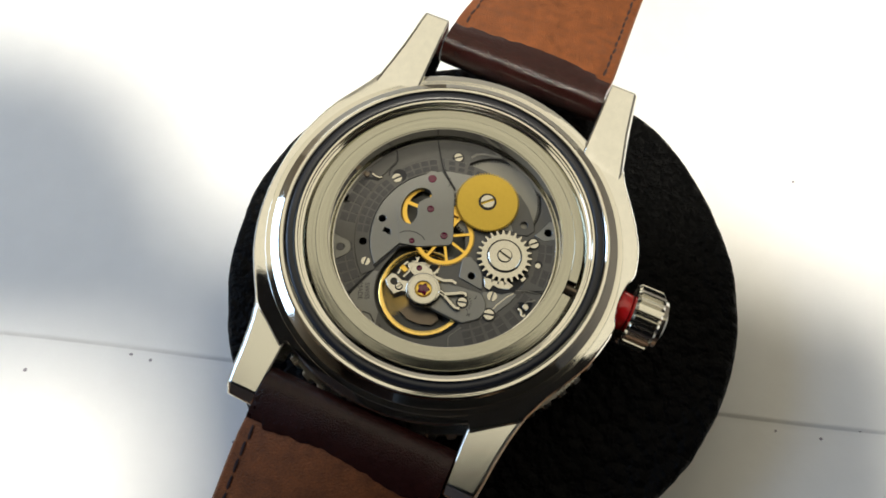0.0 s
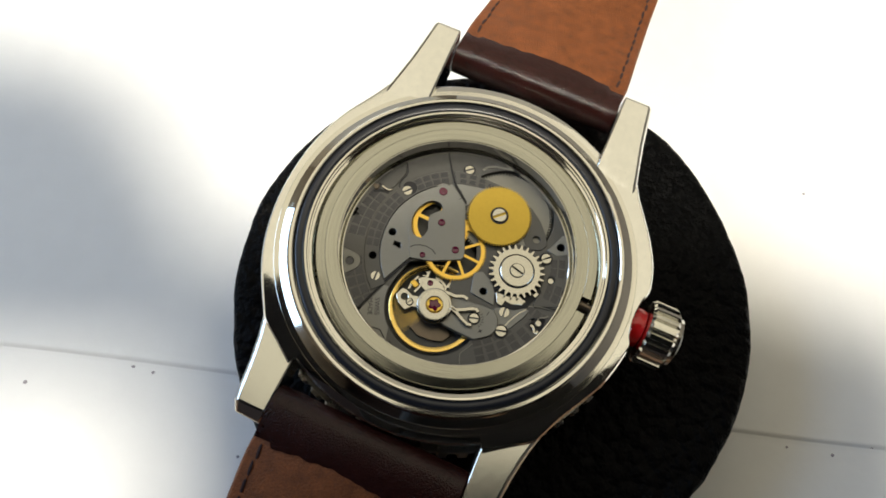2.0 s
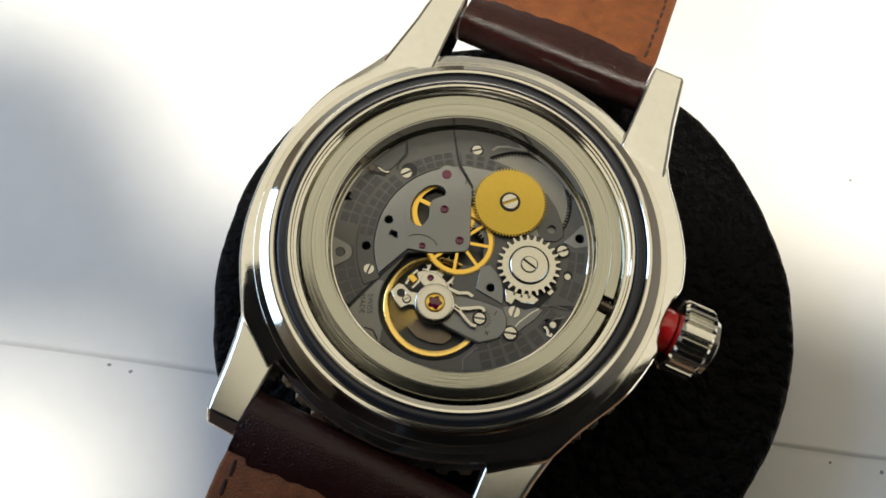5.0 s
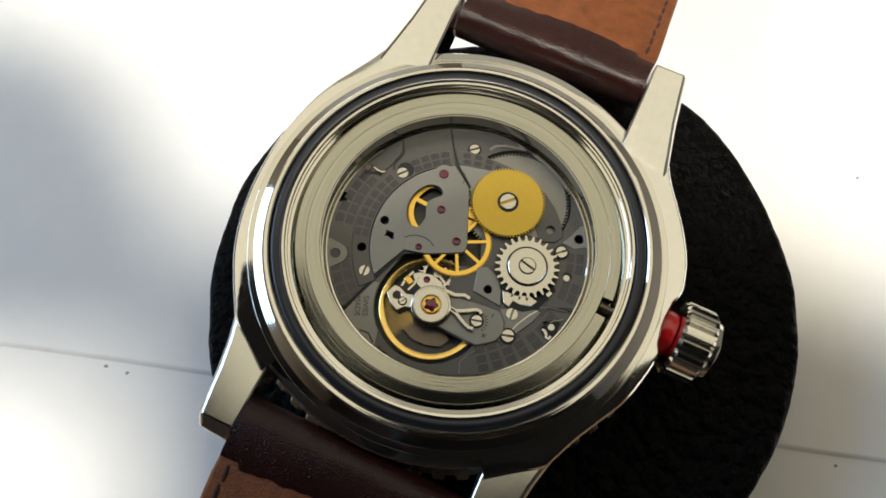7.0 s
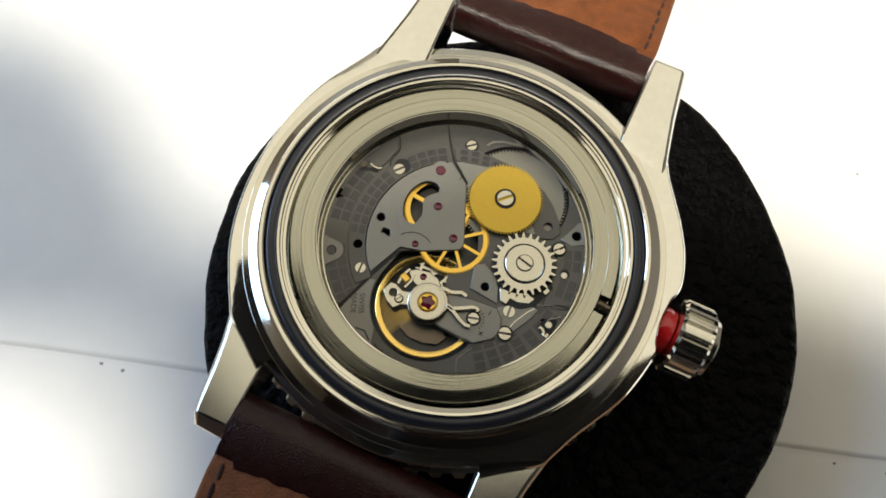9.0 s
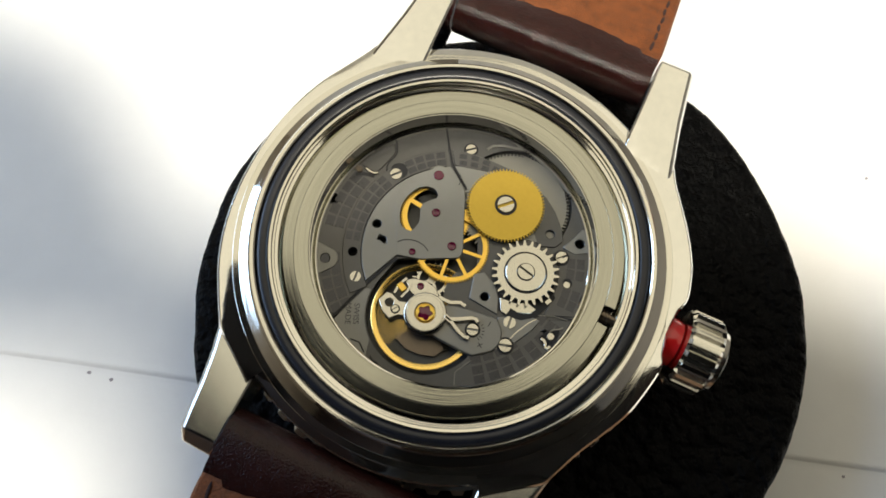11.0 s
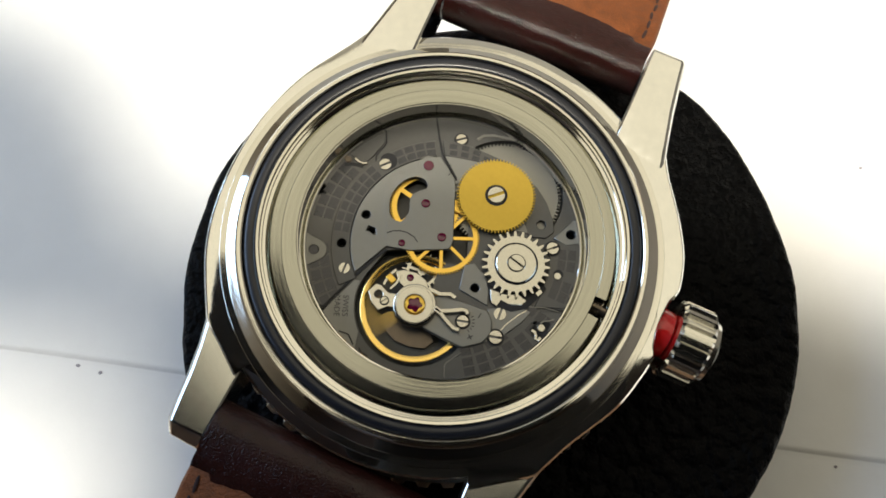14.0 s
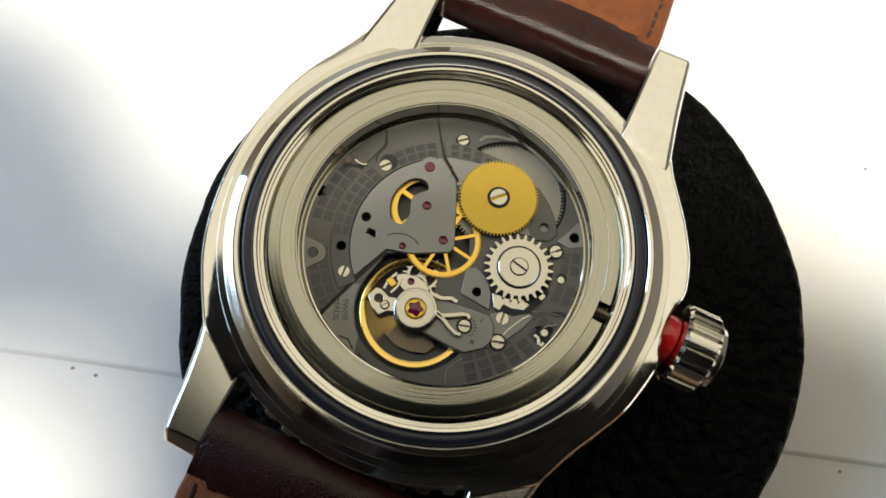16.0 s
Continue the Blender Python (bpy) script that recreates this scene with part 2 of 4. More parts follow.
def build_paper():
    """One sheet with a folded ridge across it; the near side lies a little flatter."""
    bm = bmesh.new()
    xs = [-210 + 420 * i / 84 for i in range(85)]
    offs = [-34, -31, -28, -25, -15, -9, -5, -2.5, -1.0, -0.4, -0.2, 0.0, 0.4, 1.0, 2.5, 5, 9, 15, 25, 40, 60, 90, 130, 170]
    grid = []
    for o in offs:
        row = []
        for x in xs:
            rise = 0.0 if o < -0.3 else 0.2 if o > -0.05 else 0.03
            lip = 0.1 * math.exp(-max(0.0, o) / 2.5) if o > -0.05 else 0.0
            z = rise + lip + 0.05 * noise.noise((x * 0.02, o * 0.02, 0.3))
            row.append(bm.verts.new((x, crease_y(x) + o, z - 0.24)))
        grid.append(row)
    for a, b in zip(grid, grid[1:]):
        for i in range(len(xs) - 1):
            bm.faces.new((a[i], a[i + 1], b[i + 1], b[i]))
    got = bmesh.ops.extrude_face_region(bm, geom=bm.faces[:])
    for v in got["geom"]:
        if isinstance(v, bmesh.types.BMVert):
            v.co.z -= 0.05
    sheet = part("paper_sheet", bm, PAPER, smooth=75, place=(0, 0, PAPER_Z))
    for x, y, r in ((-55.8, -11.4, 0.40), (-42.1, -9.3, 0.34), (-39.4, -10.1, 0.34), (51.7, -21.0, 0.36), (45.6, -19.9, 0.30), (54.9, 17.3, 0.30), (57.4, -20.0, 0.34), (-27.2, -20.9, 0.30)):
        bm = disc(0, 0, 0.62 * r, 0.0, 0.08, 7, 0.03)
        for v in bm.verts:
            v.co.x *= random.uniform(0.7, 1.4)
            v.co.y *= random.uniform(0.6, 1.2)
        part("speck", bm, SPECK, sheet, "tiny dark grey speck", place=(x, y, -0.24 if y < crease_y(x) else -0.03))
    return tagged(sheet, "white paper sheet with a fold and a few grey specks", "paper")


# ---- the leather pad ----
def build_pad():
    bm = bmesh.new()
    cx, cy, n = 4.9, -3.0, 420

    def radius(a):
        return 32.25 + 0.45 * math.cos(a - 0.75) + 0.25 * math.sin(3 * a + 1) + 0.95 * math.exp(-((a - 0.8) / 0.28) ** 2) + 0.22 * noise.noise((math.cos(a) * 6, math.sin(a) * 6, 2.0)) + 0.1 * noise.noise((math.cos(a) * 25, math.sin(a) * 25, 5.0))

    def grain(x, y):
        d, _ = noise.voronoi((x * 0.42 + 0.6 * noise.noise((x * 0.3, y * 0.3, 7.0)), y * 0.42, 3.0))
        return 0.2 * min(0.6, d[1] - d[0]) + 0.12 * noise.noise((x * 0.25, y * 0.25, 1.0))

    rings = []
    levels = [(-0.9, PAPER_Z), (-0.15, PAPER_Z + 2), (0.0, -4.0), (0.0, 0.0), (-0.02, 0.5), (-0.1, 1.0), (-0.3, 1.4), (-0.65, 1.6)] + [(-d, 1.66) for d in (1.1, 1.6, 2.1, 2.6, 3.1, 3.6, 4.2, 4.8, 5.4, 6, 6.6, 7.2, 7.9, 8.6, 9.3, 10, 11, 12, 14, 17, 21, 27)]
    for inset, z in levels:
        ring = []
        for k in range(n):
            a = 2 * math.pi * k / n
            r = radius(a) + inset
            x, y = cx + r * math.cos(a), cy + r * math.sin(a)
            ring.append(bm.verts.new((x, y, z + min(1.0, max(0.0, z) / 1.5) * (grain(x, y) - 0.06))))
        rings.append(ring)
    for a, b in zip(rings, rings[1:]):
        for k in range(n):
            bm.faces.new((a[k], a[(k + 1) % n], b[(k + 1) % n], b[k]))
    bm.faces.new(rings[-1])
    bm.faces.new(rings[0][::-1])
    pad = part("leather_pad", bm, PAD_LEATHER, smooth=70)
    return tagged(pad, "thick round black grained leather pad on white paper", "pad")


# ---- the watch ----
TURN = -24.35  # degrees from the room's x to the crown's direction
CT, ST = math.cos(radians(TURN)), math.sin(radians(TURN))


def uv(u, v, z):
    """Crown-wards u, strap-wards v, to the watch's x and y."""
    return (CT * u - ST * v, ST * u + CT * v, z)


def build_case(watch):
    prof = [(15.72, -2.0), (15.72, 1.5), (15.95, 1.65), (15.95, 1.95), (15.85, 2.0), (15.85, 2.2), (16.1, 2.3), (16.1, 2.6), (16.25, 2.66), (16.3, 2.95), (16.52, 2.98), (16.6, 2.5),
            (17.7, 2.5), (17.76, 2.95), (17.86, 3.05), (18.15, 3.06), (18.3, 2.95), (18.42, 2.62), (19.25, 2.22), (19.32, 2.1), (19.9, 2.04), (19.96, 1.93), (20.2, 1.88),
            (20.3, 1.5), (20.3, 0.3), (20.3, -3.2), (20.0, -3.6), (17.0, -3.6)]
    case = part("case", lathe(prof, 192), CASE_STEEL, watch, "polished steel case ring with turned scratches", smooth=28)
    lugs = []
    for su in (1, -1):
        for sv in (1, -1):
            secs = []
            end = 3.6 if sv > 0 else 1.15
            for v, uo, zb in ((11.0, 17.2, -3.0), (13.0, 16.35, -3.0), (15.0, 15.75, -3.0), (17.5, 15.05, -2.7), (20.0, 14.55, -2.2), (22.5, 14.2, -1.5), (24.8, 13.9, -0.4)):
                ui = 10.55 if v > 13 else 11.0
                if sv > 0:
                    uo += 0.33 * max(0.0, 1 - abs(v - 17.0) / 7.5)
                zt = 2.0 + 0.225 * (v - 15)
                zi = zt
                if sv < 0:  # a flat facet that leaves the flank along a slanting seam
                    v = v if v < 24 else 24.1
                    zt, zi = (1.6 + 0.1 * (0.6 * u + 0.8 * v - 21.48) for u in (uo, ui))
                secs.append([uv(su * ui, sv * v, zb), uv(su * uo, sv * v, zb), uv(su * (uo + 0.1), sv * v, zt - 0.5), uv(su * (uo - 0.35), sv * v, zt), uv(su * ui, sv * v, zi)])
            secs.append([(x * 1.0, y * 1.0, z) for x, y, z in [uv(su * 10.7, sv * 25.3, 0.2), uv(su * 13.6, sv * 25.2, 0.2), uv(su * 13.6, sv * 25.2, end - 0.3), uv(su * 13.4, sv * 25.2, end), uv(su * 10.7, sv * 25.3, end)]])
            lugs.append(bevelled(part("lug", loft(secs), STEEL if sv > 0 else LUG_STEEL, watch, "polished steel lug", smooth=12), 0.2, 2))
    # flanks that carry the ring's shoulder out to the lugs; the crown side bulges round the crown
    right = [(14.85, 19.2), (15.45, 17.0), (16.45, 14.7), (17.85, 12.5), (19.25, 10.2), (20.5, 7.5), (21.1, 4.9), (21.0, 3.7), (20.65, 2.6), (20.45, 0.75), (20.65, -1.1), (21.0, -2.3), (20.6, -4.5), (19.7, -7.4), (18.4, -9.8), (17.0, -12.2), (15.9, -14.5), (15.2, -15.7), (13.2, -17.1), (10.9, -18.75)]
    left = [(-14.85, 19.2), (-15.45, 17.0), (-16.4, 14.7), (-17.6, 12.4), (-18.85, 10.0), (-19.9, 7.0), (-20.6, 3.5), (-20.8, 0.0), (-20.6, -3.5), (-19.9, -7.0), (-18.8, -10.0), (-17.4, -12.5), (-16.1, -14.5), (-15.2, -15.7), (-13.2, -17.1), (-10.9, -18.75)]
    ends = [[(20.8 * math.cos(radians(a)), 20.8 * math.sin(radians(a))) for a in span] for span in (range(52, 130, 7), range(-128, -50, 7))]
    for line in (right, left, *ends):
        fine = []
        for i in range(len(line) - 1):
            p0, p1, p2, p3 = (Vector(line[max(0, min(len(line) - 1, i + k))]) for k in (-1, 0, 1, 2))
            if (p2 - p1).length < 1.0 or p1.x == p2.x:
                p0, p3 = p1, p2
            if p0.x == p1.x or (p1 - p0).length < 1.0:
                p0 = p1 - (p2 - p1)
            if p3.x == p2.x or (p3 - p2).length < 1.0:
                p3 = p2 + (p2 - p1)
            for k in range(8):
                t = k / 8
                q = 0.5 * (2 * p1 + (p2 - p0) * t + (2 * p0 - 5 * p1 + 4 * p2 - p3) * t * t + (3 * p1 - p0 - 3 * p2 + p3) * t ** 3)
                fine.append((q.x, q.y))
        fine.append(line[-1])
        secs = []
        for u, v in fine:
            r = math.hypot(u, v)
            inner, lip = 19.2 / r, (r - 0.16) / r
            secs.append([uv(u * inner, v * inner, -3.1), uv(u * inner, v * inner, 2.02), uv(u * (r - 0.3) / r, v * (r - 0.3) / r, 1.89), uv(u * lip, v * lip, 1.86), uv(u, v, 1.68), uv(u, v, -3.1)])
        part("case_flank", loft(secs), STEEL, watch, "polished steel flank of the case", smooth=24)
    part("case_gasket", lathe([(16.62, 2.45), (17.68, 2.45), (17.66, 2.8), (17.4, 2.95), (16.9, 2.95), (16.64, 2.8)], 160), RUBBER, watch, "black rubber sealing ring", smooth=60)
    ring = part("movement_ring", lathe([(12.92, -1.5), (12.92, 1.0), (15.5, 1.0), (15.5, -1.5)], 160), BRUSHED, watch, "brushed steel movement holder ring", smooth=28)
    part("ring_wall", lathe([(12.92, 0.98), (12.92, 2.52), (13.02, 2.52), (13.02, 0.98)], 160), WALL_STEEL, ring, "polished inner wall of the holder ring", smooth=28)
    part("ring_face", lathe([(13.022, 0.99), (13.022, 2.55), (13.06, 2.62), (14.33, 2.66), (14.33, 0.99)], 160), BRUSHED, ring, "brushed flat face of the holder ring", smooth=28)
    arcs = [[(r * math.cos(radians(a)), r * math.sin(radians(a)), z) for r, z in ((14.332, 0.99), (14.332, 2.655), (14.4, 2.6), (15.34, 2.54), (15.42, 2.46), (15.42, 0.99))] for a in np.linspace(-22.7, 330.6, 161)]
    part("ring_shoulder", loft(arcs), BRUSHED, ring, "sloping outer step of the holder ring with a notch", smooth=28)
    arcs = [[(r * math.cos(radians(a)), r * math.sin(radians(a)), z) for r, z in ((14.34, 0.95), (14.34, 1.05), (15.4, 1.05), (15.4, 0.95))] for a in np.linspace(-29.3, -22.8, 7)]
    # near-black floor paints the shade inside the notch
    part("notch_floor", loft(arcs), SHADE_AND_MARK, ring)
    part("rim_wire", lathe([(12.6, -0.2), (12.6, 0.42), (12.68, 0.5), (12.78, 0.5), (12.91, 0.36), (12.91, -0.2)], 160), STEEL, watch, smooth=40)
    # coin-edged bezel on the dial side
    bm = bmesh.new()
    n, rings = 60 * 8, []
    for z, deep in ((-3.65, 0.0), (-3.9, 1.0), (-6.1, 1.0), (-6.6, 0.3), (-7.4, 0.0)):
        base = 21.3 if z > -7 else 18.0
        rings.append([bm.verts.new(((base + (0.42 if k % 8 in (1, 2, 3, 4) else 0.0) * deep) * math.cos(2 * math.pi * k / n), (base + (0.42 if k % 8 in (1, 2, 3, 4) else 0.0) * deep) * math.sin(2 * math.pi * k / n), z)) for k in range(n)])
    for a, b in zip(rings, rings[1:]):
        for k in range(n):
            bm.faces.new((a[k], a[(k + 1) % n], b[(k + 1) % n], b[k]))
    bm.faces.new(rings[0])
    bm.faces.new(rings[-1][::-1])
    part("bezel", bm, BEZEL_STEEL, watch, "coin-edged steel bezel", smooth=25)
    part("crystal", disc(0, 0, 17.6, -8.45, -7.35, 96, 0.2), RUBBER, watch, "dark underside of the dial glass")


def build_crown(watch):
    bm = bmesh.new()
    n, rings = 20 * 6, []
    zc, vc = -0.75, 0.75
    spec = ((22.05, 2.9, 0), (22.1, 3.35, 0), (22.4, 3.55, 1), (24.9, 3.55, 1), (25.2, 3.35, 0), (25.2, 3.1, 0), (25.7, 3.0, 0), (25.95, 2.6, 0), (26.0, 0.02, 0))
    for u, r, deep in spec:
        rings.append([bm.verts.new(uv(u, vc + (r + deep * (0.14 if k % 6 in (0, 1, 2) else -0.3)) * math.cos(2 * math.pi * k / n), zc + (r + deep * (0.14 if k % 6 in (0, 1, 2) else -0.3)) * math.sin(2 * math.pi * k / n))) for k in range(n)])
    for a, b in zip(rings, rings[1:]):
        for k in range(n):
            bm.faces.new((a[k], a[(k + 1) % n], b[(k + 1) % n], b[k]))
    bm.faces.new(rings[0])
    bm.faces.new(rings[-1])
    crown = part("crown", bm, CROWN_STEEL, watch, "fluted polished steel crown pulled out", smooth=14)
    tube = []
    for u, r in ((20.2, 1.95), (20.5, 2.2), (21.2, 2.28), (21.9, 2.15), (22.1, 1.8)):
        tube.append([uv(u, vc + r * math.cos(2 * math.pi * k / 40), zc + r * math.sin(2 * math.pi * k / 40)) for k in range(40)])
    part("crown_gasket", loft(tube), RED, crown, "glossy red rubber ring behind the crown", smooth=40)


def strap_top(v):
    """Height of the strap's lining at a distance along the strap."""
    pts = ((20.0, 2.0), (23.0, 2.1), (26.0, 1.75), (30.0, 0.5), (36.0, -2.2), (44.0, -5.4), (54.0, -7.6), (70.0, -8.0), (130.0, -8.0))
    for (a, za), (b, zb) in zip(pts, pts[1:]):
        if v <= b:
            s = (v - a) / (b - a)
            return za + (zb - za) * s
    return -8.0


def build_strap(watch, sv):
    out = 0.9 if sv > 0 else 0.0

    def half(v):
        return 10.4 + 0.3 * min(1.0, max(0.0, v - 25.5) / 1.5) - 0.012 * max(0, v - 24)

    secs = []
    for v in (23.0 + out, 24.6 + out, 26.2, 28, 30, 33, 36, 40, 44, 49, 54, 60, 70, 80):
        h, zt = half(v), strap_top(v)
        secs.append([uv(-h, sv * v, zt - 1.9), uv(h, sv * v, zt - 1.9), uv(h + 0.05, sv * v, zt - 0.4), uv(h - 0.3, sv * v, zt), uv(0, sv * v, zt + 0.12), uv(-h + 0.3, sv * v, zt), uv(-h - 0.05, sv * v, zt - 0.4)])
    strap = part("strap", loft(secs), LINING, watch, "tan leather strap lining with dark stitching", smooth=50)
    # the dark outer skin rolled round the spring bar, with an uneven cut edge
    bm = bmesh.new()
    n, rows = 60, []
    for i in range(n + 1):
        u = -10.45 + 20.9 * i / n
        edge = 26.1 + out + 0.35 * math.sin(u * 0.35 + sv) + 0.25 * noise.noise((u * 0.8, sv * 3.0, 0)) + (0.5 if abs(u) < 8.5 else 0.0)
        loop = []
        for k in range(17):
            a = radians(-90 - 180 * k / 16)
            r = 2.25 + 0.06 * noise.noise((u * 0.5, k * 0.4, sv * 2.0))
            loop.append((23.0 + out + (0.72 if sv > 0 else 1.0) * r * math.cos(a), 0.1 + r * math.sin(a)))
        loop += [(24.3 + out, strap_top(24.3) + 0.36), (edge - 0.5, strap_top(edge) + 0.4), (edge, strap_top(edge) + 0.16), (edge, strap_top(edge) - 0.3), (24.3 + out, strap_top(24.3) - 2.0)]
        rows.append([bm.verts.new(uv(u, sv * v, z)) for v, z in loop])
    for a, b in zip(rows, rows[1:]):
        for k in range(len(a)):
            bm.faces.new((a[k], a[(k + 1) % len(a)], b[(k + 1) % len(a)], b[k]))
    bm.faces.new(rows[0])
    bm.faces.new(rows[-1])
    part("leather_roll", bm, LEATHER, strap, "glossy dark brown leather rolled round the spring bar", smooth=50)
    first = None
    for su in (1, -1):
        v = 27.0 + out
        while v < 60:
            z = strap_top(v + 0.6) + 0.05
            slope = math.degrees(math.atan2(strap_top(v + 1.2) - strap_top(v), 1.2))
            if first is None:
                bm = loft([[(-0.06, y, -0.12), (0.06, y, -0.12), (w, y, 0.02), (0.3 * w, y, h), (-0.3 * w, y, h), (-w, y, 0.02)] for y, w, h in ((-0.78, 0.07, 0.0), (-0.55, 0.15, 0.05), (0.0, 0.18, 0.09), (0.5, 0.14, 0.06), (0.76, 0.06, 0.0))])
                first = part("stitch", bm, THREAD, strap, "dark stitch")
                ob = first
            else:
                ob = new("stitch", first.data)
                ob.parent = strap
            x, y, _ = uv(su * (half(v) - 1.25 + random.uniform(-0.08, 0.08)), sv * (v + 0.6), 0)
            ob.matrix_basis = pose(x * MM, y * MM, z * MM, 0, 0, TURN + random.uniform(-6, 6)) @ pose(0, 0, 0, sv * slope, 0, 0)
            v += 1.75
    return strap


# ---- the movement ----
def toothed(r, n, depth, land=0.45, x=0.0, y=0.0):
    """The outline of a toothed wheel."""
    pts = []
    for k in range(n):
        for f, q in ((0.0, r - depth), (0.5 - land / 2 - 0.06, r - depth), (0.5 - land / 4, r), (0.5 + land / 4, r), (0.5 + land / 2 + 0.06, r - depth)):
            a = 2 * math.pi * (k + f) / n
            pts.append((x + q * math.cos(a), y + q * math.sin(a)))
    return pts


def windows(n, r_in, r_out, spoke):
    """The openings between the spokes of a wheel."""
    holes = []
    for k in range(n):
        lo, hi = 360 * k / n, 360 * (k + 1) / n
        da, db = math.degrees(spoke / 2 / r_out), math.degrees(spoke / 2 / r_in)
        holes.append(arc(0, 0, r_out, lo + da, hi - da, 8) + arc(0, 0, r_in, hi - db, lo + db, 4))
    return holes


def sector(r0, r1, a0, a1, n=40):
    return arc(0, 0, r1, a0, a1, n) + arc(0, 0, r0, a1, a0, n)


def ribbon(points, width, z0, z1):
    """A flat bar of even width along a line of points."""
    left, right = [], []
    for i, (x, y) in enumerate(points):
        px, py = points[max(0, i - 1)]
        qx, qy = points[min(len(points) - 1, i + 1)]
        d = math.hypot(qx - px, qy - py) or 1.0
        nx, ny = -(qy - py) / d * width / 2, (qx - px) / d * width / 2
        left.append((x + nx, y + ny))
        right.append((x - nx, y - ny))
    return plate(left + right[::-1], z0, z1)


SHARED = {}


def screw(parent, x, y, z, r, turn, deep=0.3):
    """A slotted screw: two half heads on a core, in a near-black ring that paints the recess's shade."""
    key = ("screw", round(r, 2))
    if key not in SHARED:
        bm = disc(0, 0, r, -0.6, -0.32, 28)
        w = 0.2 * r
        for sgn in (1, -1):
            a = math.degrees(math.asin(w / r))
            loop = [(px, sgn * py) for px, py in arc(0, 0, r, a, 180 - a, 14)]
            half = plate(loop if sgn > 0 else loop[::-1], -0.32, 0.02)
            me = bpy.data.meshes.new("half")
            half.to_mesh(me)
            half.free()
            bm.from_mesh(me)
            bpy.data.meshes.remove(me)
        ob = part("screw", bm, NICKEL, parent, "slotted steel screw", smooth=30)
        SHARED[key] = ob
    else:
        ob = again(SHARED[key], parent, (0, 0, 0))
    ob.matrix_basis = pose(x * MM, y * MM, (z + 0.16) * MM, 0, 0, turn)
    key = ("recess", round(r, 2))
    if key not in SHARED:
        SHARED[key] = part("screw_recess", lathe([(r * 1.02, -0.2), (r * 1.02, 0.018), (r * 1.36, 0.018), (r * 1.36, -0.2)], 28), SHADE_AND_MARK, parent)
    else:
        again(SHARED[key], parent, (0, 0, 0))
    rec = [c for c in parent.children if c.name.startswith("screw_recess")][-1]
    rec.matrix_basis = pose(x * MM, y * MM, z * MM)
    return ob


def jewel(parent, x, y, z, r):
    key = ("jewel", r)
    if key not in SHARED:
        prof = [(r, -0.3), (r, 0.04), (r * 0.85, 0.09), (r * 0.5, 0.05), (r * 0.2, 0.02), (0.01, 0.02), (0.01, -0.3)]
        SHARED[key] = part("jewel", lathe(prof, 28), RUBY, parent, "red jewel bearing", smooth=50, place=(x, y, z))
        return SHARED[key]
    return again(SHARED[key], parent, (x, y, z))


def squares(parent, spots, w, h, z):
    """Shallow engraved squares along an arc: (radius, angle) each."""
    key = ("square", w, h)
    for r, a in spots:
        place = (r * math.cos(radians(a)), r * math.sin(radians(a)), z)
        if key not in SHARED:
            SHARED[key] = part("engraved_square", box(-h / 2, h / 2, -w / 2, w / 2, -0.02, 0.012), ENGRAVED, parent)
            ob = SHARED[key]
        else:
            ob = again(SHARED[key], parent, (0, 0, 0))
        ob.matrix_basis = pose(place[0] * MM, place[1] * MM, z * MM, 0, 0, a)


SLOT = [(-5.04, 2.74), (-5.08, 3.5), (-5.0, 4.22), (-4.7, 4.95), (-4.26, 5.54), (-3.75, 6.0), (-3.22, 6.31), (-2.65, 6.42), (-2.17, 6.33), (-1.75, 6.1), (-1.55, 5.78), (-1.5, 5.45),
        (-1.63, 5.21), (-2.3, 4.98), (-2.92, 4.63), (-3.12, 4.2), (-3.17, 3.7), (-3.16, 3.2), (-3.23, 2.78), (-3.6, 2.2), (-3.98, 1.85), (-4.5, 2.02), (-4.85, 2.3)]


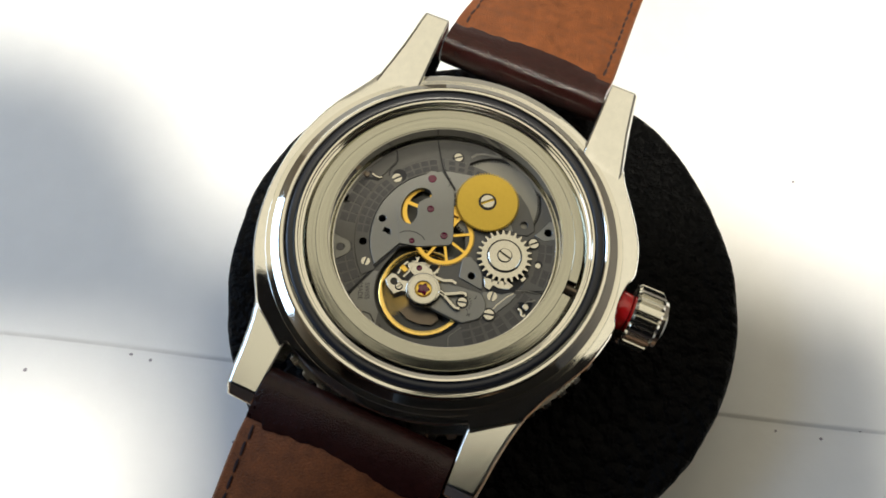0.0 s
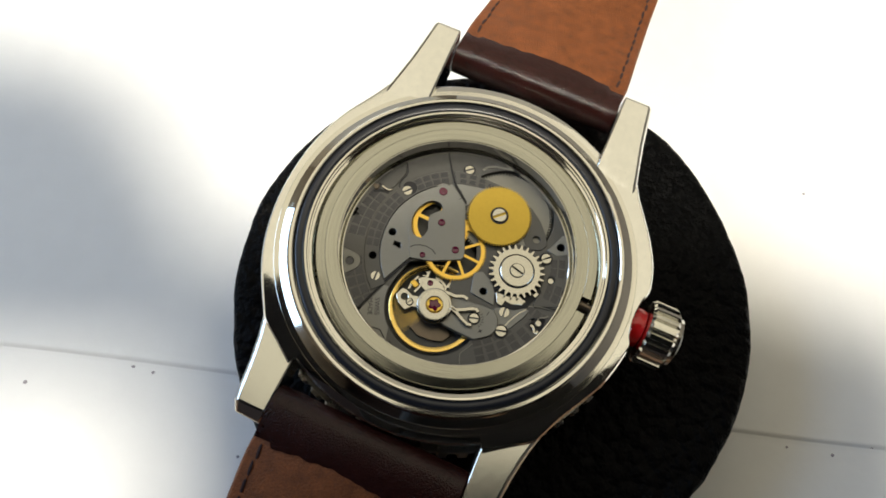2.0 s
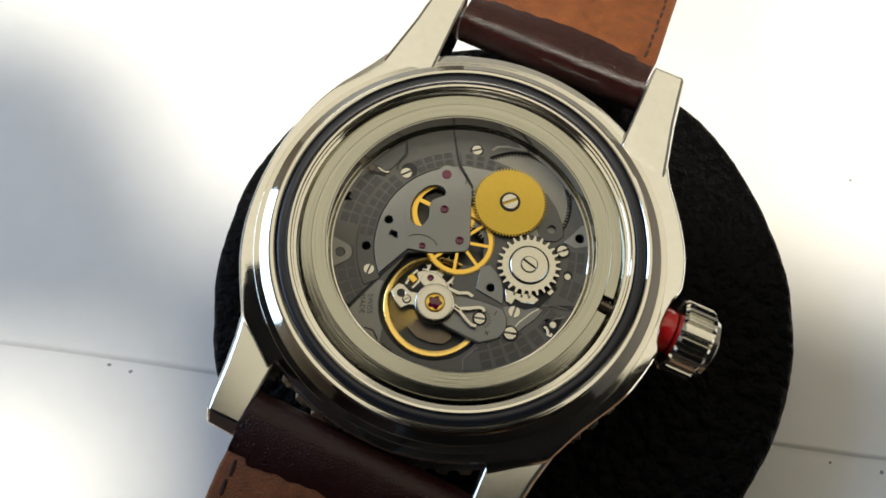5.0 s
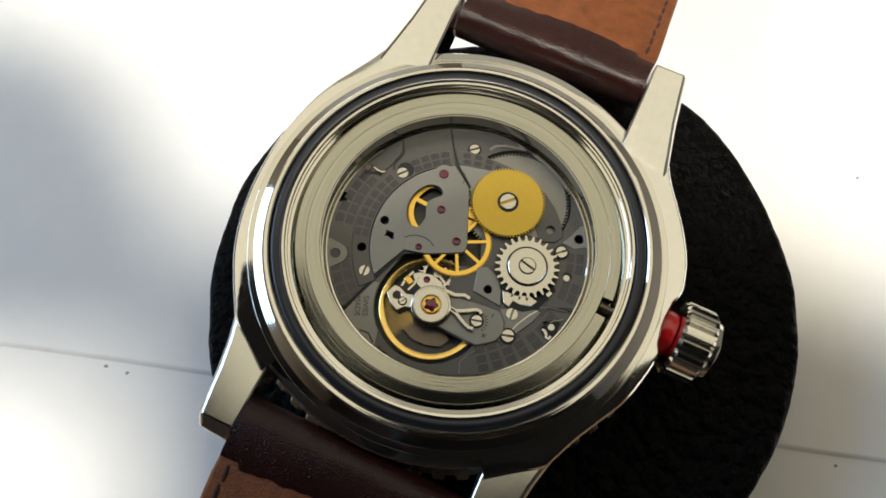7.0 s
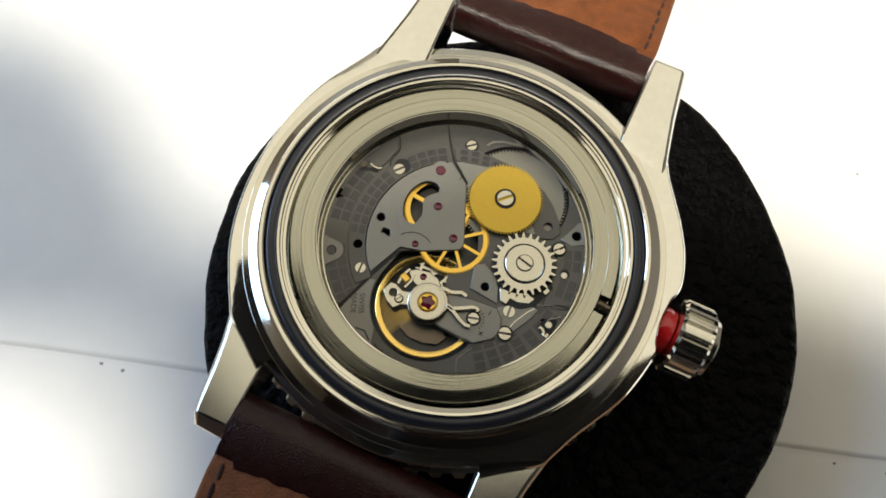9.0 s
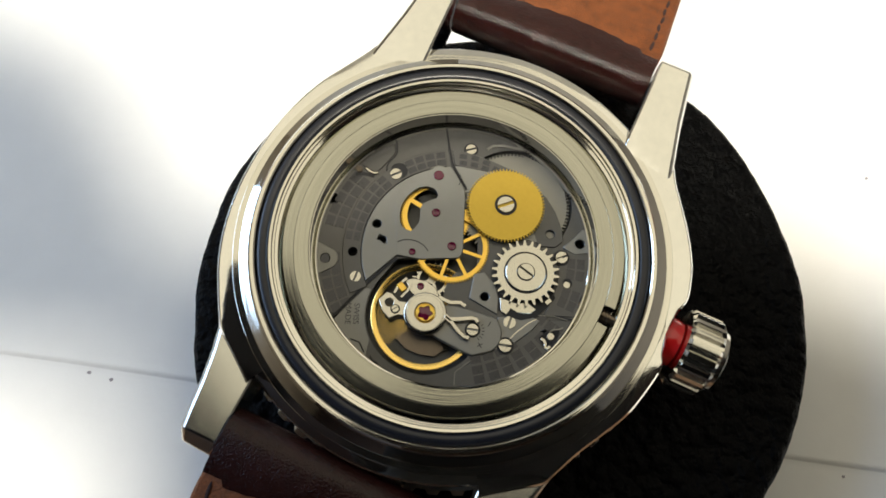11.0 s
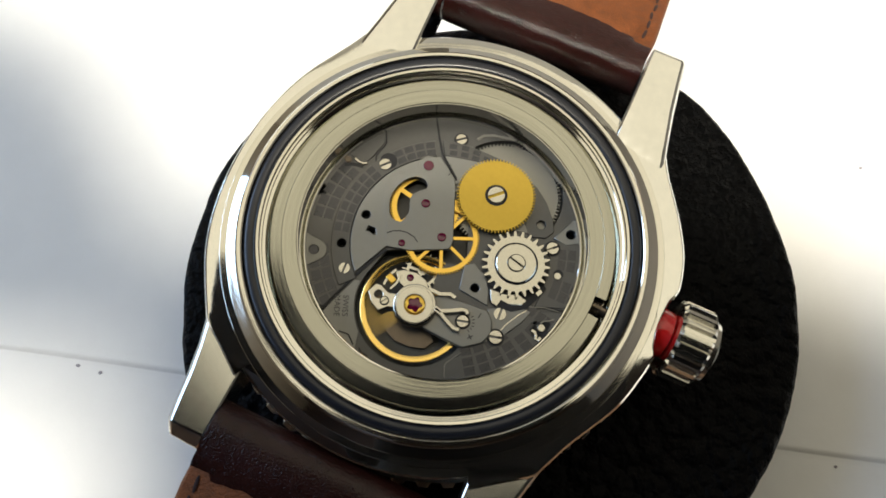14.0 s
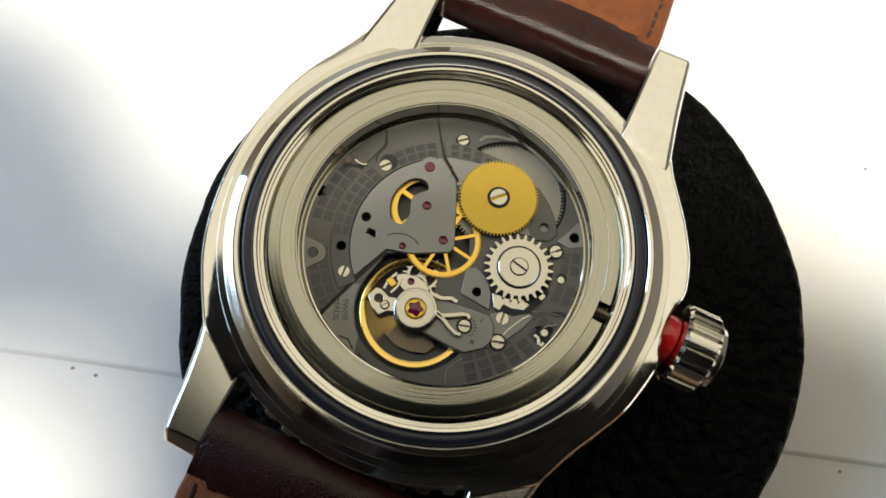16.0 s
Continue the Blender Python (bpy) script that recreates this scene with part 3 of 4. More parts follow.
def build_movement(watch):
    made = {}
    part("mainplate", disc(0, 0, 12.75, -3.0, -1.6, 128), DEEP, watch, "mainplate under the bridges, shade put into its dark colour")

    # outer plate with the openings for the balance, the train and the barrel
    balance_gap = arc(-2.5, -6.1, 5.4, -46, -222, 40) + [(-5.2, -0.8), (-3.0, -0.7), (0.2, -0.5), (0.5, 0.4), (0.6, 3.0), (1.0, 4.4), (2.1, 4.2), (2.4, 2.0), (2.2, -2.2), (1.7, -4.4), (3.4, -6.2)]
    barrel_gap = arc(5.8, 4.9, 5.6, -35, 120, 40) + arc(5.8, 4.9, 2.4, 120, -35, 12)
    outer_holes = [SLOT, circle_loop(-7.22, 2.57, 0.42), circle_loop(-6.7, 1.05, 0.4, 12), balance_gap, barrel_gap, circle_loop(-9.37, -0.22, 0.42), circle_loop(-11.91, -0.88, 0.45), circle_loop(-11.45, 5.1, 0.55), circle_loop(-10.75, -6.55, 0.55), circle_loop(11.95, 0.86, 0.45), circle_loop(9.2, 1.82, 0.42), circle_loop(8.45, -8.1, 0.72), circle_loop(2.93, -4.35, 0.4)]
    outer = bevelled(part("outer_plate", plate(circle_loop(0, 0, 12.74, 120), -0.8, -0.12, outer_holes), DARK_PLATE, watch, "dark grey plate with engraved squares"), 0.05, 1)
    squares(outer, [(r, a) for a in range(142, 212, 6) for r in (11.0, 12.0) if not 170 < a < 182], 1.0, 0.84, -0.12)

    band = bevelled(part("bridge_band", plate(sector(8.62, 10.35, 204, 94.5, 50), -0.3, 0.03, [circle_loop(-9.37, -0.22, 0.42)]), DARK_PLATE, watch, "blue-grey curved band with engraved squares"), 0.05, 1)
    squares(band, [(r, a) for a in np.arange(97.5, 176, 6.2) for r in (9.1, 9.88) if not 120 < a < 132], 0.84, 0.62, 0.03)
    crescent = bevelled(part("barrel_bridge_band", plate([(-0.12, 10.4), (0.12, 8.75), (1.3, 8.5), (3.1, 8.15), (4.8, 8.1), (6.6, 7.95), (5.3, 8.55), (3.95, 9.2), (2.4, 9.85), (1.2, 10.2)], -0.3, 0.03), DARK_PLATE, watch, "blue-grey pointed band of the barrel bridge"), 0.05, 1)
    squares(crescent, [(9.75, 84.5), (9.05, 84.0), (9.75, 77.5), (9.05, 77.0), (9.6, 70.5), (9.0, 70.0), (9.35, 63.5)], 0.72, 0.5, 0.03)
    side = bevelled(part("barrel_bridge_side", plate([(8.2, 6.35), (8.97, 5.54), (9.8, 4.05), (10.3, 2.4), (10.39, 1.11), (9.6, 0.5), (8.0, 0.6), (7.6, 2.0)], -0.3, 0.02, [circle_loop(9.2, 1.82, 0.42)]), DARK_PLATE, watch, "blue-grey side of the barrel bridge"), 0.05, 1)

    # light grey train bridge
    base = [(-5.28, -0.52), (-8.25, -3.2)] + arc(0, 0, 8.56, 200, 97, 40) + [(-0.28, 8.6), (0.25, 7.75), (1.1, 6.3), (1.15, 5.4), (0.95, 0.1), (0.8, -0.45), (0.45, -0.78), (-3.06, -0.93)]
    square_hole = [(-7.2, 1.0), (-6.95, 1.5), (-6.3, 1.25), (-6.2, 0.6), (-6.5, 0.62), (-6.85, 0.95)]
    train = bevelled(part("train_bridge", plate(base, -0.3, 0.08, [SLOT, circle_loop(-7.22, 2.57, 0.42), square_hole]), PLATE, watch, "light grey matt train bridge"), 0.06, 2)
    upper = [(-5.24, -0.5), (-3.06, -0.88), (0.42, -0.73), (0.75, -0.42), (0.9, 0.1), (1.1, 5.4), (1.02, 6.2), (0.25, 6.95), (-0.3, 7.5), (-0.48, 7.95)] + arc(-1.4, 7.6, 0.95, 20, 160, 10) + [(-2.5, 7.35), (-2.9, 6.95), (-3.9, 6.75), (-4.7, 6.55), (-5.35, 5.9), (-5.6, 4.6), (-5.55, 3.0), (-5.3, 1.6), (-5.35, 0.85)]
    top = bevelled(part("train_bridge_step", plate(upper, 0.06, 0.22, [SLOT]), PLATE, watch, "raised middle of the train bridge"), 0.06, 2)
    part("engraved_line", ribbon([(-5.2, 0.75), (-4.7, 0.95), (-4.0, 0.98), (-3.3, 0.8), (-2.7, 0.4), (-2.35, -0.1)], 0.09, 0.1, 0.232), SHADE_AND_MARK, top)
    part("engraved_line", ribbon(arc(-0.55, 7.3, 1.25, 20, -35, 8), 0.06, 0.1, 0.229), SHADE_AND_MARK, top)
    for x, y, r in ((-1.43, 7.57, 0.5), (-1.65, 3.71, 0.42), (-0.13, 0.4, 0.42), (-3.82, -0.2, 0.33)):
        jewel(top, x, y, 0.23, r)
    barrel_base = [(0.0, 8.7), (0.42, 7.85), (1.3, 6.35), (1.35, 5.2), (2.5, 2.4), (4.5, 1.6), (8.0, 1.0), (9.2, 4.0), (8.4, 6.4), (6.6, 8.0), (4.8, 8.2), (3.1, 8.25), (1.3, 8.6)]
    barrel_bridge = part("barrel_bridge", plate(barrel_base, -0.3, 0.0, [circle_loop(1.72, 5.75, 0.22, 12)]), PLATE, watch, "light grey barrel bridge under the gilt wheel")
    part("recess_ring", lathe([(0.3, -0.2), (0.3, 0.0), (0.42, 0.07), (0.55, 0.07), (0.62, 0.0), (0.62, -0.2)], 28, centre=(1.35, 5.55)), PLATE, barrel_bridge)

    # barrel with its fine teeth under the bridge
    part("barrel", plate(toothed(5.45, 96, 0.3, 0.4, 5.8, 4.9), -0.75, -0.38), BARREL, watch, "steel mainspring barrel with fine teeth")
    part("click_spring", ribbon([(3.3, 10.55), (3.9, 10.95), (4.9, 11.0), (6.0, 10.75), (7.0, 10.6), (7.8, 10.2)], 0.26, -0.35, -0.02), BARREL, watch, "curved steel spring", smooth=30)

    # gilt and steel wheels over the bridges
    gilt = bevelled(part("driving_wheel", plate(toothed(3.72, 72, 0.24, 0.42), -0.12, 0.12), GILT, watch, "matt gilt toothed driving wheel", place=(4.96, 4.48, 0.5)), 0.03, 1)
    screw(gilt, 0, 0, 0.12, 0.78, 20)
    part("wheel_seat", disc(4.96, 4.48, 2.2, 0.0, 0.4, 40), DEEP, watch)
    crown_wheel = bevelled(part("ratchet_wheel", plate(toothed(3.12, 26, 0.5, 0.42), -0.2, 0.15), NICKEL, watch, "polished steel ratchet wheel", place=(6.67, -2.16, 0.5)), 0.05, 2)
    # near-black ring paints the shade round the boss
    part("wheel_step", lathe([(1.86, 0.13), (1.86, 0.17), (1.94, 0.19), (2.0, 0.16), (2.0, 0.13)], 64), SHADE_AND_MARK, crown_wheel)
    part("wheel_boss", lathe([(0.8, 0.1), (0.8, 0.3), (0.86, 0.34), (1.78, 0.34), (1.86, 0.28), (1.86, 0.1)], 64), NICKEL, crown_wheel, smooth=30)
    screw(crown_wheel, 0, 0, 0.3, 0.74, -38)
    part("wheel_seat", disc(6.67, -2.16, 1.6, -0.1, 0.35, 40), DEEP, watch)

    # going train
    wheel = plate(toothed(3.4, 84, 0.2, 0.42), -0.07, 0.07, windows(5, 0.8, 2.75, 0.42))
    made["third_wheel"] = part("third_wheel", wheel, GILT_WHEEL, watch, "gilt spoked third wheel", place=(-1.65, 3.71, -0.42))
    wheel = plate(toothed(3.52, 90, 0.18, 0.42), -0.07, 0.07, windows(8, 0.75, 2.95, 0.3))
    made["fourth_wheel"] = part("fourth_wheel", wheel, GILT_WHEEL, watch, "gilt spoked fourth wheel", place=(-0.13, 0.4, -0.05))
    made["escape_wheel"] = part("escape_wheel", plate(toothed(1.9, 20, 0.45, 0.25), -0.06, 0.06, windows(4, 0.4, 1.2, 0.25)), NICKEL, watch, "small steel escape wheel", place=(-1.9, -2.6, -0.85))

    # balance: gilt rim with two arms, a roller and its staff
    bm = lathe([(4.42, -0.2), (4.42, 0.1), (4.46, 0.13), (4.9, 0.2), (4.97, 0.17), (4.97, -0.2)], 128)
    balance = part("balance", bm, GOLD_RIM, watch, "gilt balance wheel", smooth=30, place=(-2.5, -6.1, -0.5))
    part("arm", box(-4.6, 4.6, -0.3, 0.3, -0.1, 0.06), GOLD_RIM, balance)
    part("staff", disc(0, 0, 0.7, -0.5, 0.4, 24, 0.1), NICKEL, balance)
    for a in (62, 98, 242, 278):
        part("timing_slot", box(-0.04, 0.04, -0.1, 0.1, 0.15, 0.215), SHADE_AND_MARK, balance).matrix_basis = pose(4.72 * MM * math.cos(radians(a)), 4.72 * MM * math.sin(radians(a)), 0, 0, 0, a)
    made["balance"] = balance
    turns, line = 9, []
    for k in range(turns * 16 + 1):
        a, r = 2 * math.pi * k / 16, 0.75 + 1.1 * k / (turns * 16)
        line.append((-2.5 + r * math.cos(a), -6.1 + r * math.sin(a)))
    part("hairspring", ribbon(line, 0.05, -0.2, -0.02), NICKEL, watch, "fine coiled hairspring")
    part("pallet_bridge", plate([(-5.2, -8.0), (-4.3, -6.9), (-2.7, -7.2), (-1.2, -7.9), (-0.8, -9.1), (-1.6, -9.7), (-3.0, -9.55), (-4.3, -9.0)], -1.5, -1.15), PALLET, watch, "brownish pallet bridge under the balance")
    part("train_floor", plate([(-0.9, -4.4), (-0.5, -2.9), (0.3, -2.0), (1.9, -2.2), (2.3, -5.0), (3.6, -6.4), (0.0, -5.4)], -0.28, -0.15), DARK_PLATE, watch)

    # balance cock with its regulator
    cock = arc(-2.5, -6.1, 1.9, 25, 285, 30) + [(-1.25, -8.4), (-0.19, -8.95), (0.86, -9.46), (1.73, -9.84), (3.47, -9.44), (3.95, -9.0), (4.36, -8.5), (4.46, -7.41), (4.04, -6.43), (2.27, -5.82), (-0.22, -5.03)]
    foot = bevelled(part("cock_foot", plate([(4.1, -6.25), (5.0, -6.15), (6.2, -6.5), (7.4, -6.25), (7.95, -6.55), (7.15, -7.45), (5.55, -8.62), (4.3, -9.12), (3.6, -9.3), (3.9, -7.5)], -0.3, 0.09), PLATE, watch, "grey step beside the balance cock"), 0.06, 2)
    part("step_line", ribbon([(4.9, -8.55), (5.6, -7.75), (6.9, -6.75), (7.6, -6.4)], 0.09, 0.0, 0.1), NICKEL, foot)
    cock_part = bevelled(part("balance_cock", plate(cock, -0.5, 0.3, [circle_loop(-2.5, -6.1, 0.9, 28)]), PLATE, watch, "grey balance cock"), 0.12, 2)
    part("regulator_ring", lathe([(0.9, 0.2), (0.9, 0.78), (0.98, 0.86), (1.62, 0.86), (1.66, 0.8), (1.72, 0.8), (1.9, 0.72), (1.98, 0.55), (1.98, 0.3)], 64, centre=(-2.5, -6.1)), NICKEL, cock_part, "polished steel regulator ring", smooth=30)
    part("jewel_setting", lathe([(0.74, 0.3), (0.74, 0.72), (0.78, 0.76), (0.9, 0.72), (0.9, 0.3)], 40, centre=(-2.5, -6.1)), GILT_WHEEL, cock_part, "gilt jewel setting", smooth=30)
    part("jewel", lathe([(0.74, 0.3), (0.74, 0.66), (0.5, 0.74), (0.01, 0.78)], 32, centre=(-2.5, -6.1), closed=False), RUBY, cock_part, "red end stone", smooth=50)
    lobes = [(-2.5 + q * math.cos(radians(a)), -6.1 + q * math.sin(radians(a))) for a in range(0, 360, 6) for q in (0.62 + 0.1 * math.cos(radians(5 * a + 40)),)]
    part("setting_spring", plate(circle_loop(-2.5, -6.1, 0.75, 40), 0.76, 0.82, [lobes]), GILT_WHEEL, cock_part, "gilt lobed spring over the end stone")
    bevelled(part("regulator_fork", ribbon([(-0.75, -6.25), (-0.22, -6.65), (0.83, -6.6), (1.7, -6.5), (2.1, -6.6), (2.25, -6.95)], 0.46, 0.45, 0.8), NICKEL, cock_part), 0.08)
    bevelled(part("regulator_fork", ribbon([(-0.75, -6.4), (-0.1, -6.95), (0.45, -7.65), (1.0, -8.2), (1.5, -8.33)], 0.42, 0.45, 0.8), NICKEL, cock_part), 0.08)
    part("regulator_spring", ribbon([(-1.3, -4.6), (-0.67, -4.87), (-0.23, -5.08), (0.66, -5.07), (1.15, -5.4)], 0.3, 0.4, 0.66), NICKEL, cock_part)
    bevelled(part("stud_holder", plate([(-6.75, -4.85), (-6.0, -4.15), (-5.5, -4.3), (-4.9, -4.95), (-4.1, -5.1), (-4.2, -6.4), (-4.95, -6.3), (-5.75, -6.65), (-6.4, -5.9)], 0.3, 0.62, [circle_loop(-5.75, -5.15, 0.36, 18)]), NICKEL, cock_part, "polished steel stud holder"), 0.07)
    screw(cock_part, -5.2, -5.75, 0.62, 0.32, 30)
    bevelled(part("regulator_tail", plate([(-4.4, -3.0), (-3.5, -2.85), (-2.4, -3.1), (-1.5, -3.8), (-1.2, -4.7), (-3.4, -4.6), (-3.9, -4.1)], 0.25, 0.6), NICKEL, cock_part, "polished steel regulator tail"), 0.07)
    jewel(cock_part, -2.95, -3.6, 0.6, 0.33)
    bevelled(part("pin_block", box(-0.45, 0.45, -0.32, 0.32, -0.25, 0.3), GILT_WHEEL, cock_part, "gilt curb pin block", place=(-4.65, -3.75, 0.6)), 0.08).rotation_euler = (0, 0, radians(-50))
    part("curb_pin", ribbon([(-5.3, -4.3), (-4.9, -3.5), (-4.2, -2.9)], 0.22, 0.5, 0.8), NICKEL, cock_part)
    part("curb_pin", ribbon([(-4.7, -4.7), (-4.1, -4.1), (-3.8, -3.3)], 0.2, 0.5, 0.85), NICKEL, cock_part)
    for k in range(6):
        a = radians(-58 + 17 * k)
        part("scale_mark", ribbon([(1.79 + 0.85 * math.cos(a), -7.5 + 0.85 * math.sin(a)), (1.79 + 1.1 * math.cos(a), -7.5 + 1.1 * math.sin(a))], 0.07, 0.25, 0.308), SHADE_AND_MARK, cock_part)
    part("plus_mark", ribbon([(2.2, -9.0), (2.7, -8.75)], 0.08, 0.25, 0.308), SHADE_AND_MARK, cock_part)
    part("plus_mark", ribbon([(2.33, -8.65), (2.57, -9.1)], 0.08, 0.25, 0.306), SHADE_AND_MARK, cock_part)
    part("minus_mark", ribbon([(3.2, -7.15), (3.45, -6.75)], 0.08, 0.25, 0.308), SHADE_AND_MARK, cock_part)

    # lower plates with engraved squares
    low = bevelled(part("lower_plate", plate([(1.35, -10.6), (2.0, -9.95), (3.9, -9.35), (5.6, -8.6), (7.2, -7.4), (8.0, -6.4)] + arc(0, 0, 12.66, -31, -86, 30), -0.4, 0.02, [circle_loop(8.45, -8.1, 0.75, 24)]), DARK_PLATE, watch, "dark lower plate with engraved squares"), 0.05, 1)
    squares(low, [(r, a) for a in (-38.5, -59, -65.5, -72, -78.5) for r in (10.3, 11.25, 12.1)] + [(r, a) for a in (-45.5, -52) for r in (11.3, 12.1)], 0.95, 0.72, 0.02)
    right = bevelled(part("right_plate", plate([(8.3, -6.0), (8.9, -4.9), (9.6, -3.2), (9.9, -1.2), (10.6, 0.2)] + arc(0, 0, 12.66, 0, -29, 16), -0.4, 0.02), DARK_PLATE, watch, "dark side plate with engraved squares"), 0.05, 1)
    squares(right, [(r, a) for a in (-5.5, -11, -20.5, -25.5) for r in (11.1, 12.0)], 0.95, 0.72, 0.02)
    bevelled(part("right_lug", plate([(10.3, 0.5), (11.0, 1.1), (12.2, 2.3)] + arc(0, 0, 12.7, 10, 0, 6) + [(11.4, -0.2)], -0.4, 0.06, [circle_loop(11.95, 0.86, 0.45)]), PLATE, watch, "grey lug of the plate with a hole"), 0.05, 1)
    bevelled(part("left_lug", plate(arc(-11.75, -0.88, 1.05, -60, 60, 10) + arc(0, 0, 12.7, 176.5, 191, 8), -0.4, -0.02, [circle_loop(-11.91, -0.88, 0.45)]), PLATE, watch, "grey lug of the plate with a hole"), 0.05, 1)
    click_plate = bevelled(part("click_plate", plate([(1.5, -4.5), (1.75, -3.2), (1.95, -2.2), (2.9, -2.0), (3.95, -3.2), (4.2, -4.5), (4.05, -6.0)], -0.6, 0.05, [circle_loop(2.93, -4.35, 0.4)]), PLATE, watch, "light grey click plate with a hole"), 0.06)
    bevelled(part("click", plate([(4.3, -4.4), (4.35, -5.7), (4.9, -6.05), (5.3, -5.5), (5.9, -5.85), (7.1, -5.95), (7.65, -5.5), (6.9, -4.9), (5.6, -4.9)], -0.2, 0.14), NICKEL, watch, "steel click under the ratchet wheel"), 0.06)
    # near-black sheet stands in for the shade under the ratchet wheel
    part("click_cavity_shade", plate([(4.15, -4.0), (4.2, -5.5), (4.9, -6.3), (6.2, -6.55), (7.5, -6.3), (8.7, -5.2), (9.4, -3.6), (9.3, -2.2), (8.2, -4.0), (6.6, -4.8), (5.2, -4.4)], -0.2, 0.045), SHADE_AND_MARK, watch, "near-black sheet painting the shade under the ratchet wheel")
    text_plate = [(-8.0, -3.7), (-9.4, -5.15), (-10.75, -6.6)] + arc(0, 0, 12.6, 211.5, 232, 14) + arc(-2.5, -6.1, 5.5, 205, 155, 16)
    swiss = bevelled(part("lettered_plate", plate(text_plate, -0.5, -0.05), PLATE, watch, "grey plate with stamped lettering"), 0.05, 1)
    for words, x, y in (("SWISS", -8.75, -6.1), ("MADE", -9.5, -6.1)):
        curve = bpy.data.curves.new("lettering", "FONT")
        curve.body, curve.size, curve.extrude, curve.align_x, curve.align_y = words, 0.74 * MM, 0.02 * MM, "CENTER", "CENTER"
        tmp = bpy.data.objects.new("lettering_form", curve)
        scene.collection.objects.link(tmp)
        me = bpy.data.meshes.new_from_object(tmp.evaluated_get(bpy.context.evaluated_depsgraph_get()))
        bpy.data.objects.remove(tmp)
        me.materials.append(ENGRAVED)
        ob = new("lettering", me)
        ob.parent = swiss
        ob.matrix_basis = pose(x * MM, y * MM, -0.04 * MM, 0, 0, -91)

    # screws, pins, and near-black discs that paint the shade in bored holes
    for host, x, y, z, r, turn in ((outer, -5.59, 7.69, 0.0, 0.55, 25), (outer, -9.0, -2.62, -0.1, 0.5, 70), (outer, 1.72, 10.5, -0.1, 0.52, 15), (outer, 10.15, -0.52, 0.05, 0.55, 20),
                                   (cock_part, 5.15, -6.75, 0.05, 0.55, 70), (low, 4.72, -8.85, 0.1, 0.58, -8), (cock_part, 1.79, -7.5, 0.3, 0.52, -8)):
        screw(host, x, y, z, r, turn)
    for x, y in ((10.5, -3.15), (8.85, -7.95)):
        part("steady_pin", disc(x, y, 0.36, -0.5, 0.15, 24, 0.06), NICKEL, watch, "polished steel steady pin")
    for x, y, r in ((-9.37, -0.22, 0.5), (-11.91, -0.88, 0.52), (-11.45, 5.1, 0.6), (-10.75, -6.55, 0.6), (11.95, 0.86, 0.5), (9.2, 1.82, 0.5), (-7.22, 2.57, 0.5), (2.93, -4.35, 0.45), (-6.7, 1.05, 0.7), (8.45, -8.1, 0.8)):
        part("hole_shade", disc(x, y, r, -1.6, -1.25 if r < 0.75 else -0.9, 20), SHADE_AND_MARK, watch)
    # near-black ribbons laid over the plates paint the shaded gaps
    part("lever_gap_shade", ribbon([(-5.62, 11.3), (-5.55, 10.05), (-5.75, 9.65), (-6.25, 9.1), (-6.5, 8.6), (-6.5, 8.1), (-6.4, 7.7)], 0.17, -0.2, -0.05), SHADE_AND_MARK, watch)
    part("plate_gap_shade", ribbon([(-0.7, 12.6), (-0.42, 10.6), (-0.1, 8.9), (0.42, 7.9), (1.22, 6.35)], 0.2, -0.3, 0.036), SHADE_AND_MARK, watch, "near-black strip painting the shaded gap between two bridges")
    part("plate_gap_shade", ribbon([(-5.2, -0.75), (-6.2, -1.55), (-8.2, -3.5), (-9.5, -4.9), (-10.9, -6.4)], 0.24, -0.3, -0.03), SHADE_AND_MARK, watch, "near-black strip painting the shaded gap between two plates")
    part("plate_gap_shade", ribbon([(7.6, -6.1), (9.5, -6.1), (12.0, -6.6)], 0.1, -0.3, 0.03), SHADE_AND_MARK, watch)
    # parts round the rim: spring clips and pins; near-black sheets paint their cut-outs' shade
    part("clip_recess_shade", plate([(12.05, -3.85), (12.5, -4.1), (12.3, -4.8), (11.87, -5.6), (11.35, -6.15), (11.2, -5.75), (11.5, -5.0), (11.75, -4.3)], -0.3, 0.035), SHADE_AND_MARK, watch, "near-black sheet painting a shaded cut-out beside the holder ring")
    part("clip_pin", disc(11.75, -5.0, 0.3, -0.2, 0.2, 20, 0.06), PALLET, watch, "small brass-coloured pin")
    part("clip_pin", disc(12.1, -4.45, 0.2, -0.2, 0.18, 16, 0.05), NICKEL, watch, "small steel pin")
    part("spring_recess_shade", plate([(7.75, -8.1), (8.2, -7.7), (8.7, -7.35), (9.5, -7.3), (9.7, -7.55), (9.4, -8.4), (8.8, -9.2), (8.3, -9.1)], -0.3, 0.032), SHADE_AND_MARK, watch, "near-black sheet painting a shaded cut-out round a pin")
    bevelled(part("spring_clip", ribbon([(7.95, -8.15), (8.25, -8.35), (8.35, -8.65), (8.3, -8.95), (8.55, -9.05), (8.75, -8.8)], 0.3, -0.1, 0.16), NICKEL, watch, "bent steel spring clip"), 0.05)
    part("spring_arm", ribbon([(8.75, -7.55), (9.1, -7.35), (9.6, -7.3), (10.0, -7.15)], 0.12, -0.1, 0.12), BARREL, watch)
    part("tooth_recess_shade", plate([(8.3, -4.75), (8.75, -4.35), (9.3, -4.1), (9.45, -4.4), (9.0, -4.9), (8.6, -5.35)], -0.2, 0.05), SHADE_AND_MARK, watch)
    part("tooth_block", box(-0.28, 0.28, -0.18, 0.18, -0.2, 0.18), NICKEL, watch, place=(8.75, -4.75, 0.0)).rotation_euler = (0, 0, radians(40))
